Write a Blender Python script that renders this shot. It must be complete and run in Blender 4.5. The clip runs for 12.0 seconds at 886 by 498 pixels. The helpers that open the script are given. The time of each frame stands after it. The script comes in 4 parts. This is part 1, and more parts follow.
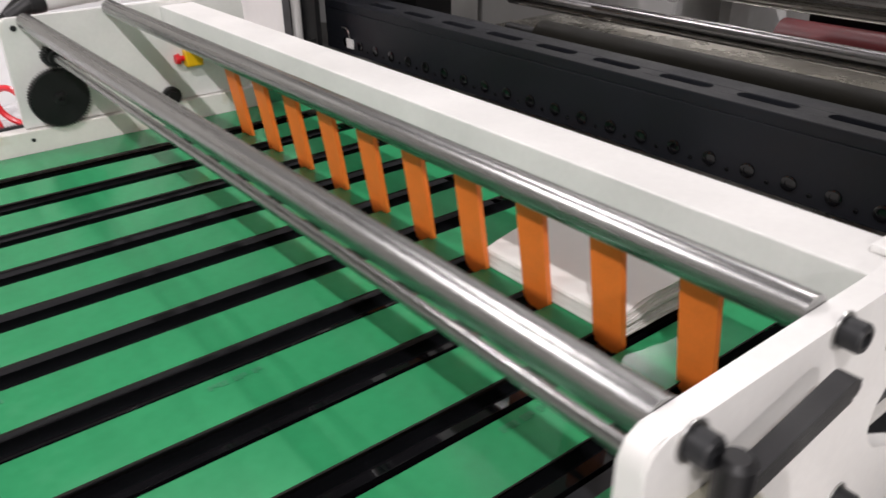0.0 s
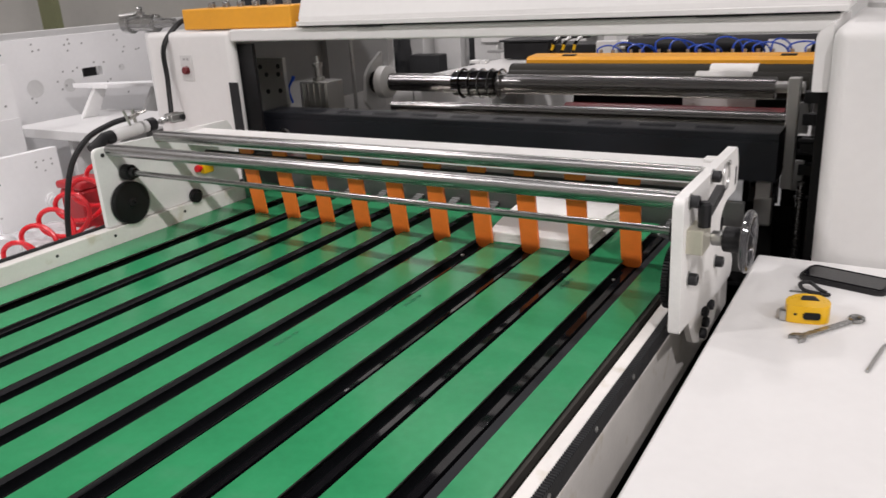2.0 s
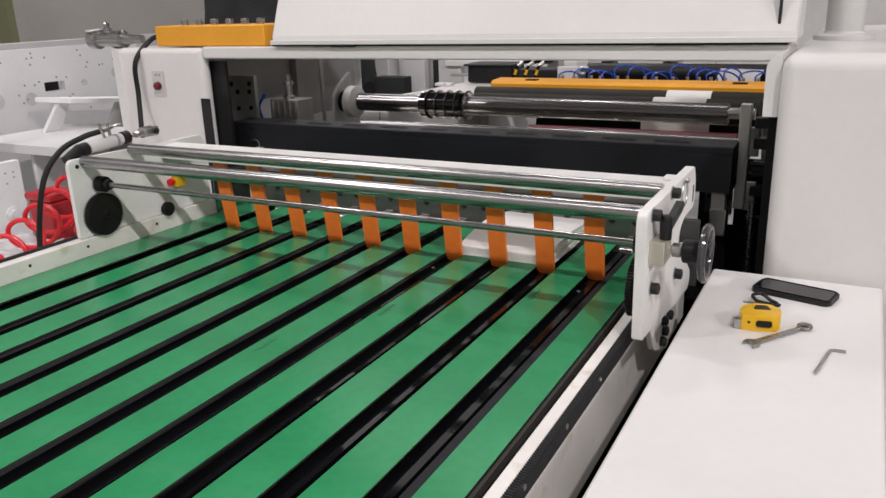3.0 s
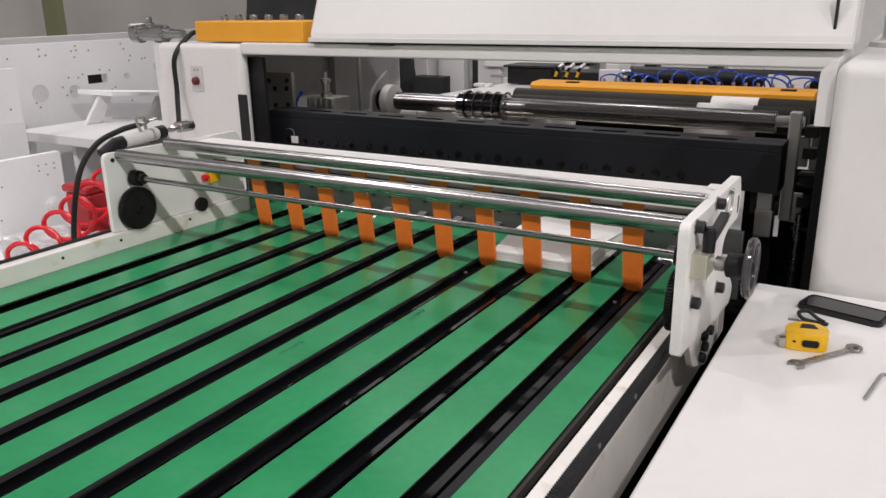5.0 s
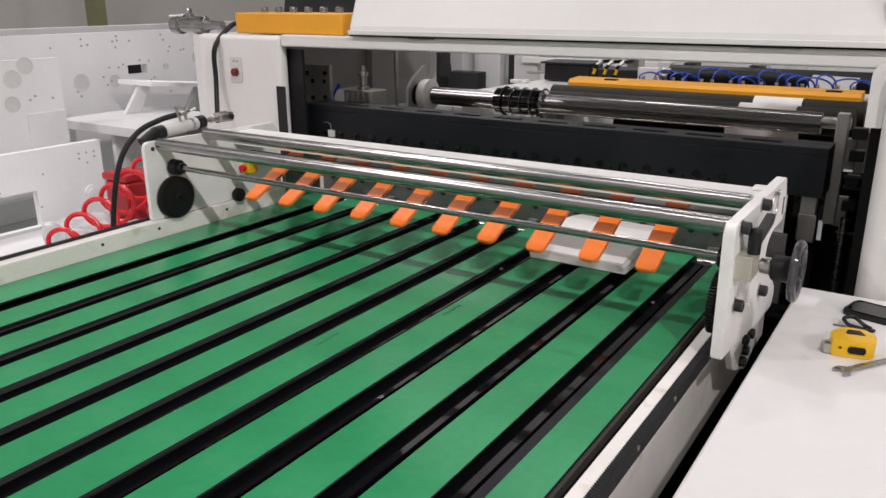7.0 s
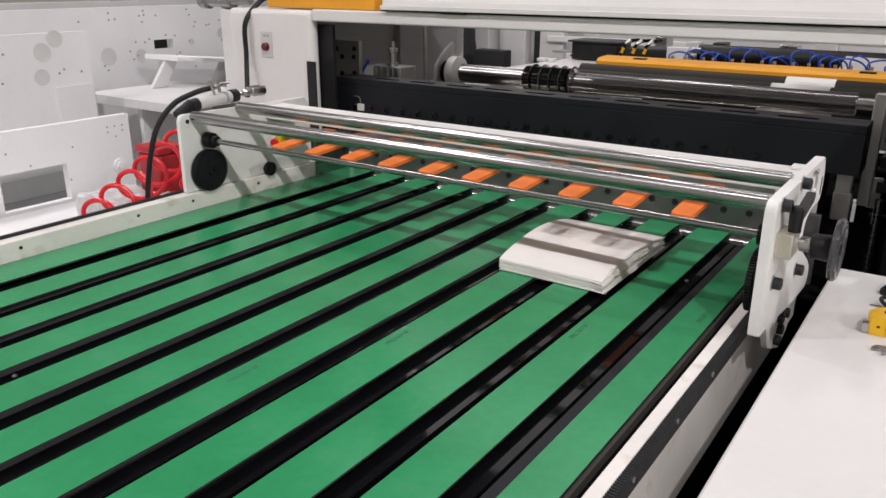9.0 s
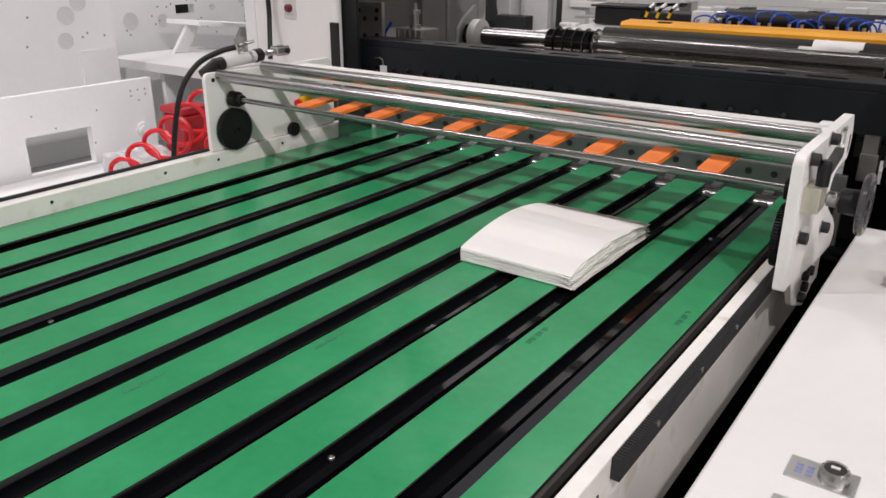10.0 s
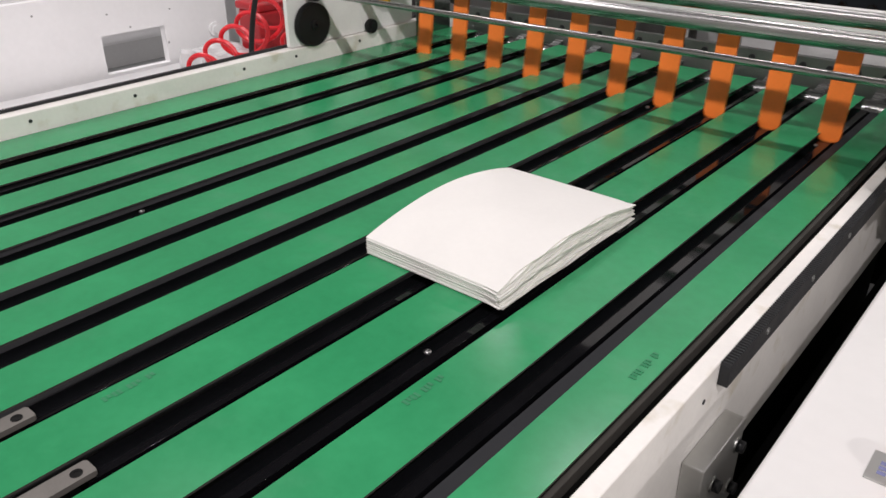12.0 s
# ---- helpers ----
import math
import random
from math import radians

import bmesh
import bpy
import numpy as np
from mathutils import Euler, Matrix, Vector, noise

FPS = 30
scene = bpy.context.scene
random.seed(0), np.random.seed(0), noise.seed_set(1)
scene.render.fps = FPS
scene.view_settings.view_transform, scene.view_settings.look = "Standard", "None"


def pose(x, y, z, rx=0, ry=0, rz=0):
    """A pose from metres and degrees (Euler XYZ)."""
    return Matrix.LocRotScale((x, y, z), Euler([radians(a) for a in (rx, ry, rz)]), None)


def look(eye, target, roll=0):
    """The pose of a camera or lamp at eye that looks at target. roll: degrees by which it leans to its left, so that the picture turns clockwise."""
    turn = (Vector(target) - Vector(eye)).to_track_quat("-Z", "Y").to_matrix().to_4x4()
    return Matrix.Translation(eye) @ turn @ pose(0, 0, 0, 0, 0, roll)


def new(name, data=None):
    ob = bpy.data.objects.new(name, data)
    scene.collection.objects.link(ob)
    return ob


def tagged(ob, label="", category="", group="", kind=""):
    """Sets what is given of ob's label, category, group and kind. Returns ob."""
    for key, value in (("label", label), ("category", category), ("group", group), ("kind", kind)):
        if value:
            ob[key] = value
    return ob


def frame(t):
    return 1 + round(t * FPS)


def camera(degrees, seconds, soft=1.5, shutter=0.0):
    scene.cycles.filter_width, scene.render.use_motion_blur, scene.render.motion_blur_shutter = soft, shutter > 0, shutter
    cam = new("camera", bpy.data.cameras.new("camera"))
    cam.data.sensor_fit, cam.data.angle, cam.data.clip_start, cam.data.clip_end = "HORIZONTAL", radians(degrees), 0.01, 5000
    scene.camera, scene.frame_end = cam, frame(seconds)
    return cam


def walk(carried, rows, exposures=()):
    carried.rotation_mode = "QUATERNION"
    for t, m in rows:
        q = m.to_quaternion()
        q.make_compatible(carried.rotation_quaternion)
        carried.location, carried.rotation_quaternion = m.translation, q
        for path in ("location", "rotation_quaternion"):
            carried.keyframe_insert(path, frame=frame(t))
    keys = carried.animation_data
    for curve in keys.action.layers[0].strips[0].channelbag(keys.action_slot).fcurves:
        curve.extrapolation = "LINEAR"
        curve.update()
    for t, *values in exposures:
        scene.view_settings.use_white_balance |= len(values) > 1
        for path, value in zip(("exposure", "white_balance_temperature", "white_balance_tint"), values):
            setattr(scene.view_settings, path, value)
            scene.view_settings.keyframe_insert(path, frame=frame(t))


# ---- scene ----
cam = camera(59.0, 12.0, 1.5, 0.35)
PATH = [
    (0, (0.009, 0.024, 1.287), (-1.398, 1.106, 0.364), -1.0),
    (0.2, (0.006, -0.089, 1.292), (-1.378, 1.046, 0.399), -0.7),
    (0.4, (0.011, -0.209, 1.297), (-1.31, 1.026, 0.444), -0.3),
    (0.5, (0.021, -0.276, 1.31), (-1.266, 0.998, 0.461), -1.2),
    (0.7, (0.052, -0.434, 1.326), (-1.165, 0.928, 0.511), -1.9),
    (0.9, (0.092, -0.571, 1.339), (-1.078, 0.844, 0.546), -2.6),
    (1, (0.108, -0.628, 1.36), (-1.04, 0.799, 0.556), -3.3),
    (1.2, (0.153, -0.697, 1.351), (-0.986, 0.752, 0.575), -3.1),
    (1.5, (0.158, -0.809, 1.352), (-0.94, 0.686, 0.605), -3.6),
    (1.8, (0.146, -0.93, 1.367), (-0.898, 0.632, 0.682), -3.3),
    (2, (0.14, -1.003, 1.38), (-0.853, 0.605, 0.724), -3.5),
    (2.5, (0.147, -1.098, 1.387), (-0.767, 0.573, 0.775), -2.7),
    (3, (0.143, -1.085, 1.379), (-0.76, 0.594, 0.774), -1.9),
    (5, (0.125, -1.044, 1.376), (-0.855, 0.592, 0.773), -1.0),
    (5.5, (0.113, -1.028, 1.371), (-0.889, 0.592, 0.764), -0.8),
    (6, (0.109, -1.031, 1.373), (-0.912, 0.576, 0.761), -0.7),
    (6.5, (0.109, -1.035, 1.369), (-0.925, 0.564, 0.757), -0.5),
    (7, (0.104, -1.045, 1.37), (-0.937, 0.55, 0.759), -0.3),
    (9, (0.075, -1.081, 1.36), (-0.989, 0.479, 0.703), 0.2),
    (9.5, (0.077, -1.098, 1.345), (-0.995, 0.445, 0.661), 0.3),
    (10, (0.075, -1.112, 1.329), (-1.01, 0.405, 0.607), 0.2),
    (10.5, (0.067, -1.121, 1.319), (-1.035, 0.361, 0.55), 0.1),
    (11, (0.056, -1.129, 1.31), (-1.064, 0.31, 0.488), 0.1),
    (11.5, (0.035, -1.13, 1.301), (-1.1, 0.265, 0.427), -0.0),
    (12, (0.015, -1.123, 1.288), (-1.133, 0.23, 0.365), -0.3),
]
walk(cam, [(t, look(eye, target, roll)) for t, eye, target, roll in PATH],
     [(0.0, 0.26), (0.5, 0.33), (1.2, 0.24), (2.0, 0.07), (2.6, 0.0), (6.0, 0.02), (12.0, 0.06)])


# ---- world, lamps, exposure ----
world = bpy.data.worlds.new("hall_air")
scene.world = world
world.use_nodes = True
world.node_tree.nodes["Background"].inputs[0].default_value = (0.9, 0.95, 1.0, 1)
world.node_tree.nodes["Background"].inputs[1].default_value = 0.015
# first lamp follows the rod shadows; the others are unseen fill, tuned to brighten
LAMPS = [(4.2, -4.45, 570), (12.0, -4.45, 900), (4.2, 2.5, 25), (4.2, 9.0, 95), (-2.4, -4.45, 100), (-1.6, 2.4, 30), (-3.6, 6.6, 140), (-7.0, -4.45, 430), (-6.2, 1.6, 170), (-8.5, 11.5, 180)]
for lx, ly, watts in LAMPS:
    lamp = bpy.data.lights.new("high_bay", "AREA")
    lamp.shape, lamp.size, lamp.energy, lamp.color = "DISK", 0.3, watts, (1.0, 0.935, 0.95)
    new("unseen_bay_light", lamp).matrix_world = pose(lx, ly, 8.83)


# ---- materials ----
def mat(name, rgb, rough=0.5, metal=0.0, vary=0.08, scale=6.0, bump=0.0, bscale=120.0, coat=0.0, spread=0.12, stretch=(1, 1, 1), spec=0.5):
    m = bpy.data.materials.new(name)
    m.use_nodes = True
    nt = m.node_tree
    b = nt.nodes["Principled BSDF"]
    b.inputs["Roughness"].default_value, b.inputs["Metallic"].default_value = rough, metal
    b.inputs["Coat Weight"].default_value = coat
    b.inputs["Specular IOR Level"].default_value = spec
    co = nt.nodes.new("ShaderNodeTexCoord")
    mp = nt.nodes.new("ShaderNodeMapping")
    mp.inputs["Scale"].default_value = stretch
    nt.links.new(co.outputs["Object"], mp.inputs["Vector"])
    n1, n2 = nt.nodes.new("ShaderNodeTexNoise"), nt.nodes.new("ShaderNodeTexNoise")
    n1.inputs["Scale"].default_value, n2.inputs["Scale"].default_value = scale, scale * 14
    n1.inputs["Detail"].default_value, n2.inputs["Detail"].default_value = 5, 3
    for n in (n1, n2):
        nt.links.new(mp.outputs["Vector"], n.inputs["Vector"])
    mul = nt.nodes.new("ShaderNodeMath")
    mul.operation = "MULTIPLY_ADD"
    mul.inputs[1].default_value = 0.35
    nt.links.new(n2.outputs["Fac"], mul.inputs[0])
    nt.links.new(n1.outputs["Fac"], mul.inputs[2])
    ramp = nt.nodes.new("ShaderNodeMapRange")
    ramp.inputs["From Min"].default_value, ramp.inputs["From Max"].default_value = 0.42, 0.92
    ramp.inputs["To Min"].default_value, ramp.inputs["To Max"].default_value = 1 - vary, 1 + vary * 0.6
    nt.links.new(mul.outputs[0], ramp.inputs["Value"])
    mix = nt.nodes.new("ShaderNodeVectorMath")
    mix.operation = "SCALE"
    mix.inputs[0].default_value = rgb
    nt.links.new(ramp.outputs[0], mix.inputs["Scale"])
    nt.links.new(mix.outputs[0], b.inputs["Base Color"])
    rr = nt.nodes.new("ShaderNodeMapRange")
    rr.inputs["From Min"].default_value, rr.inputs["From Max"].default_value = 0.35, 0.95
    rr.inputs["To Min"].default_value, rr.inputs["To Max"].default_value = max(0.02, rough - spread), min(1, rough + spread)
    nt.links.new(mul.outputs[0], rr.inputs["Value"])
    nt.links.new(rr.outputs[0], b.inputs["Roughness"])
    if bump:
        n3, bp = nt.nodes.new("ShaderNodeTexNoise"), nt.nodes.new("ShaderNodeBump")
        n3.inputs["Scale"].default_value, n3.inputs["Detail"].default_value = bscale, 3
        bp.inputs["Strength"].default_value, bp.inputs["Distance"].default_value = bump, 0.001
        nt.links.new(mp.outputs["Vector"], n3.inputs["Vector"])
        nt.links.new(n3.outputs["Fac"], bp.inputs["Height"])
        nt.links.new(bp.outputs["Normal"], b.inputs["Normal"])
    return m


def smudge(m, rgb, scale, lo, hi, amount):
    """Lay soft stains of another colour over a material, in patches."""
    nt = m.node_tree
    b = nt.nodes["Principled BSDF"]
    src = b.inputs["Base Color"].links[0].from_socket
    co = nt.nodes.new("ShaderNodeTexCoord")
    n = nt.nodes.new("ShaderNodeTexNoise")
    n.inputs["Scale"].default_value, n.inputs["Detail"].default_value = scale, 4
    nt.links.new(co.outputs["Object"], n.inputs["Vector"])
    r = nt.nodes.new("ShaderNodeMapRange")
    r.inputs["From Min"].default_value, r.inputs["From Max"].default_value, r.inputs["To Max"].default_value = lo, hi, amount
    nt.links.new(n.outputs["Fac"], r.inputs["Value"])
    mx = nt.nodes.new("ShaderNodeMix")
    mx.data_type = "RGBA"
    nt.links.new(r.outputs[0], mx.inputs["Factor"])
    nt.links.new(src, mx.inputs["A"])
    mx.inputs["B"].default_value = (*rgb, 1)
    nt.links.new(mx.outputs["Result"], b.inputs["Base Color"])


WHITE = mat("white_enamel", (0.735, 0.73, 0.715), 0.38, 0, 0.05, 3, 0.12, 260, 0.15)
CAST = mat("white_painted_casting", (0.80, 0.795, 0.775), 0.5, 0, 0.08, 9, 0.35, 140)
CREAM = mat("smudged_white_paint", (0.80, 0.78, 0.74), 0.45, 0, 0.10, 7, 0.2, 200)
LIGHT = mat("light_grey_paint", (0.70, 0.70, 0.695), 0.45, 0, 0.08, 3, 0.1, 160)
# white raised above the enamel to make up light on the left machine
LIFTED = mat("lifted_white_paint", (0.88, 0.88, 0.885), 0.42, 0, 0.05, 3, 0.12, 200)
GREY = mat("grey_sheet", (0.34, 0.34, 0.335), 0.5, 0, 0.1, 4, 0.1, 200)
PALE = mat("pale_grey_paint", (0.60, 0.60, 0.59), 0.5, 0, 0.10, 3, 0.1, 160)
GREEN = mat("green_belt_pvc", (0.030, 0.272, 0.108), 0.21, 0, 0.18, 5, 0.05, 500, 0, 0.06, (1, 1, 1), 0.38)
GREEN_SIDE = mat("belt_fabric_edge", (0.035, 0.032, 0.027), 0.9, 0, 0.2, 40)
BLACK_GLOSS = mat("black_gloss_bar", (0.0045, 0.0045, 0.0055), 0.05, 0, 0.3, 12, 0.015, 30, 0.0, 0.02, (1, 1, 1), 0.4)
BLACK = mat("black_plastic", (0.009, 0.009, 0.010), 0.42, 0, 0.25, 20, 0.15, 300, 0, 0.12, (1, 1, 1), 0.35)
BLACK_STEEL = mat("blackened_steel", (0.018, 0.019, 0.021), 0.45, 0.2, 0.25, 14, 0.2, 200)
BEAM = mat("charcoal_beam_paint", (0.0065, 0.0078, 0.0115), 0.5, 0, 0.22, 8, 0.3, 260, 0, 0.12, (1, 1, 1), 0.32)
DARK = mat("dark_bed_plate", (0.015, 0.016, 0.019), 0.6, 0.0, 0.2, 10, 0.15, 200, 0, 0.12, (1, 1, 1), 0.3)
BROWNED = mat("browned_steel_plate", (0.17, 0.16, 0.145), 0.5, 0.3, 0.2, 20, 0.1, 200)
# black for hollow places, their deep shade drawn as plain colour
VOID = mat("void_shade_black", (0.006, 0.006, 0.006), 0.7, 0, 0.4, 5, 0, 100, 0, 0.12, (1, 1, 1), 0.15)
CHROME = mat("ground_steel_rod", (0.37, 0.37, 0.365), 0.27, 1, 0.10, 5, 0.0, 100, 0, 0.07, (0.6, 30, 30))
DRUM = mat("dark_polished_steel", (0.19, 0.185, 0.185), 0.27, 1, 0.08, 5, 0, 100, 0, 0.03, (0.6, 30, 30))
SCREWED = mat("dark_ground_steel_plate", (0.20, 0.205, 0.20), 0.42, 0.8, 0.15, 9, 0.1, 250)
STEEL = mat("machined_steel", (0.50, 0.50, 0.49), 0.33, 1, 0.12, 12, 0.1, 250)
ALU = mat("brushed_aluminium", (0.60, 0.60, 0.58), 0.4, 1, 0.1, 8, 0.1, 200)
ORANGE = mat("orange_polyurethane", (0.92, 0.215, 0.03), 0.45, 0, 0.14, 16, 0.25, 300)
AMBER = mat("amber_enamel", (0.80, 0.36, 0.022), 0.42, 0, 0.08, 6, 0.1, 200)
YELLOW = mat("yellow_plastic", (0.82, 0.47, 0.006), 0.32, 0, 0.06, 20, 0.1, 300, 0.2)
RED = mat("red_hose", (0.72, 0.018, 0.03), 0.28, 0, 0.08, 20, 0, 100, 0.3)
DARK_RED = mat("dark_red_rubber", (0.13, 0.008, 0.012), 0.42, 0, 0.15, 8)
RED_BOX = mat("red_box_plastic", (0.42, 0.012, 0.02), 0.4, 0, 0.12, 8)
RUBBER = mat("olive_black_rubber", (0.020, 0.0185, 0.0135), 0.55, 0, 0.2, 9, 0.2, 150, 0, 0.12, (1, 1, 1), 0.22)
BLUE = mat("blue_air_tube", (0.015, 0.07, 0.46), 0.3, 0, 0.1, 20)
PAPER = mat("white_tissue_paper", (0.765, 0.755, 0.725), 0.85, 0, 0.04, 7, 0.2, 160)
PAPER_EDGE = mat("paper_edges", (0.76, 0.75, 0.68), 0.9, 0, 0.15, 60, 0.4, 400)
INK = mat("grey_green_ink", (0.022, 0.195, 0.083), 0.6)
smudge(CREAM, (0.50, 0.44, 0.30), 16, 0.60, 0.72, 0.5)
smudge(GREEN, (0.10, 0.30, 0.17), 9, 0.60, 0.75, 0.22)
BLUE_INK = mat("blue_engraving", (0.20, 0.22, 0.42), 0.5)
TEAL = mat("green_push_cap", (0.01, 0.36, 0.20), 0.3, 0, 0.05)
RED_CAP = mat("red_mushroom_cap", (0.75, 0.01, 0.02), 0.3, 0, 0.05)
SCREEN = mat("dark_glass", (0.006, 0.006, 0.008), 0.05, 0, 0.1)
CONCRETE = mat("hall_floor_coating", (0.30, 0.31, 0.31), 0.4, 0, 0.15, 1.2, 0.1, 60)
WALLP = mat("hall_wall_panel", (0.46, 0.45, 0.42), 0.7, 0, 0.08, 0.8)
CEIL = mat("hall_ceiling", (0.14, 0.14, 0.14), 0.8, 0, 0.1, 0.7)
glow = bpy.data.materials.new("lamp_diffuser")
glow.use_nodes = True
glow.node_tree.nodes["Principled BSDF"].inputs["Emission Color"].default_value = (1, 0.935, 0.95, 1)
glow.node_tree.nodes["Principled BSDF"].inputs["Emission Strength"].default_value = 12
SMOKE = mat("smoky_clear_acrylic", (0.16, 0.16, 0.17), 0.06, 0, 0.05, 10, 0, 100, 0, 0.02)
SMOKE.node_tree.nodes["Principled BSDF"].inputs["Transmission Weight"].default_value = 0.75
clear = bpy.data.materials.new("clear_plastic")
clear.use_nodes = True
cb = clear.node_tree.nodes["Principled BSDF"]
cb.inputs["Transmission Weight"].default_value, cb.inputs["Roughness"].default_value, cb.inputs["IOR"].default_value = 0.9, 0.08, 1.35


# ---- mesh helpers ----
ORIGIN = {}


def thing(name, at, label, category, group="", kind=""):
    ob = new(name)
    ob.location = at
    ob.empty_display_size = 0.05
    ORIGIN[ob] = Vector(at)
    return tagged(ob, label, category, group, kind)


def part(name, bm, material, parent=None, label="", at=None, smooth=True):
    """Link a bmesh in world metres as one mesh object under a thing or part."""
    if at is None:
        lo = [min(v.co[i] for v in bm.verts) for i in range(3)]
        hi = [max(v.co[i] for v in bm.verts) for i in range(3)]
        at = [(lo[i] + hi[i]) / 2 for i in range(3)]
    at = Vector(at)
    for v in bm.verts:
        v.co -= at
    bmesh.ops.recalc_face_normals(bm, faces=bm.faces[:])
    me = bpy.data.meshes.new(name)
    if smooth:
        size = {f: f.calc_area() for f in bm.faces}
        for f in bm.faces:
            # broad faces between narrow bevels stay flat
            near = [g for e in f.edges for g in e.link_faces if g is not f]
            f.smooth = not (near and all(size[g] < 0.34 * size[f] for g in near))
        for e in bm.edges:
            if len(e.link_faces) == 2 and e.calc_face_angle(0) > 0.6:
                e.smooth = False
    bm.to_mesh(me)
    bm.free()
    for m in material if isinstance(material, (list, tuple)) else [material]:
        me.materials.append(m)
    ob = new(name, me)
    ob.location = at - (ORIGIN[parent] if parent else Vector())
    ob.parent = parent
    ORIGIN[ob] = at
    if label:
        ob["label"] = label
    return ob


def again(ob, at, parent=None):
    """Another part on the same mesh, at a place in world metres."""
    parent = parent or ob.parent
    c = new(ob.name.split(".")[0], ob.data)
    c.rotation_euler = ob.rotation_euler
    c.location = Vector(at) - (ORIGIN[parent] if parent else Vector())
    c.parent = parent
    ORIGIN[c] = Vector(at)
    if "label" in ob:
        c["label"] = ob["label"]
    return c


def box(x0, x1, y0, y1, z0, z1, bev=0.002, seg=2):
    bm = bmesh.new()
    bmesh.ops.create_cube(bm, size=1)
    for v in bm.verts:
        v.co = Vector((x0 + (v.co.x + 0.5) * (x1 - x0), y0 + (v.co.y + 0.5) * (y1 - y0), z0 + (v.co.z + 0.5) * (z1 - z0)))
    if bev:
        bmesh.ops.bevel(bm, geom=bm.edges[:], offset=bev, segments=seg, affect="EDGES", profile=0.5)
    return bm


def cyl(p0, p1, r, seg=24, r2=None, bev=0.0):
    bm = bmesh.new()
    p0, p1 = Vector(p0), Vector(p1)
    d = p1 - p0
    bmesh.ops.create_cone(bm, cap_ends=True, segments=seg, radius1=r, radius2=r if r2 is None else r2, depth=d.length)
    if bev:
        rim = [e for e in bm.edges if abs(e.verts[0].co.z - e.verts[1].co.z) < 1e-6]
        bmesh.ops.bevel(bm, geom=rim, offset=bev, segments=2, affect="EDGES")
    m = Matrix.Translation((p0 + p1) / 2) @ d.to_track_quat("Z", "Y").to_matrix().to_4x4()
    bmesh.ops.transform(bm, matrix=m, verts=bm.verts[:])
    return bm


def lathe(p0, axis, profile, seg=32):
    """Turned solid: profile of (distance along axis, radius)."""
    bm = bmesh.new()
    q = Vector(axis).to_track_quat("Z", "Y").to_matrix()
    rings = [[bm.verts.new(Vector(p0) + q @ Vector((r * math.cos(a), r * math.sin(a), d))) for a in (i * math.tau / seg for i in range(seg))] for d, r in profile]
    for a, b in zip(rings, rings[1:]):
        for i in range(seg):
            bm.faces.new((a[i], a[(i + 1) % seg], b[(i + 1) % seg], b[i]))
    bm.faces.new(rings[0][::-1])
    bm.faces.new(rings[-1])
    return bm


def torus(c, axis, R, r, seg=36, sub=10):
    bm = bmesh.new()
    q = Vector(axis).to_track_quat("Z", "Y").to_matrix()
    rows = []
    for i in range(seg):
        a = i * math.tau / seg
        rows.append([bm.verts.new(Vector(c) + q @ Vector(((R + r * math.cos(b)) * math.cos(a), (R + r * math.cos(b)) * math.sin(a), r * math.sin(b)))) for b in (j * math.tau / sub for j in range(sub))])
    for i in range(seg):
        for j in range(sub):
            bm.faces.new((rows[i][j], rows[(i + 1) % seg][j], rows[(i + 1) % seg][(j + 1) % sub], rows[i][(j + 1) % sub]))
    return bm


def prism(pts, axis, a, b, bev=0.0015):
    """A plate: outline in the two other axes, from a to b along axis."""
    bm = bmesh.new()
    k = "xyz".index(axis)

    def place(p, h):
        c = [p[0], p[1]]
        c.insert(k, h)
        return bm.verts.new(c)
    lo, hi = [place(p, a) for p in pts], [place(p, b) for p in pts]
    n = len(pts)
    bm.faces.new(lo)
    bm.faces.new(hi[::-1])
    for i in range(n):
        bm.faces.new((lo[i], lo[(i + 1) % n], hi[(i + 1) % n], hi[i]))
    if bev:
        rim = [e for e in bm.edges if abs(e.verts[0].co[k] - e.verts[1].co[k]) < 1e-7]
        bmesh.ops.bevel(bm, geom=rim, offset=bev, segments=2, affect="EDGES")
    return bm


def rounded(pts, radii, n=5):
    """Round the corners of an outline."""
    out = []
    for i, p in enumerate(pts):
        p, a, b = Vector(p), Vector(pts[i - 1]), Vector(pts[(i + 1) % len(pts)])
        r = radii[i] if isinstance(radii, (list, tuple)) else radii
        if r <= 0:
            out.append(tuple(p))
            continue
        s, e = p + (a - p).normalized() * r, p + (b - p).normalized() * r
        for j in range(n + 1):
            t = j / n
            out.append(tuple(s * (1 - t) ** 2 + p * 2 * t * (1 - t) + e * t * t))
    return out


def smooth_path(pts, n=8):
    """Catmull-Rom through the points."""
    pts = [Vector(p) for p in pts]
    ext = [2 * pts[0] - pts[1]] + pts + [2 * pts[-1] - pts[-2]]
    out = []
    for i in range(1, len(ext) - 2):
        a, b, c, d = ext[i - 1:i + 3]
        for j in range(n):
            t = j / n
            out.append(0.5 * (2 * b + (c - a) * t + (2 * a - 5 * b + 4 * c - d) * t * t + (3 * b - a - 3 * c + d) * t ** 3))
    return out + [pts[-1]]


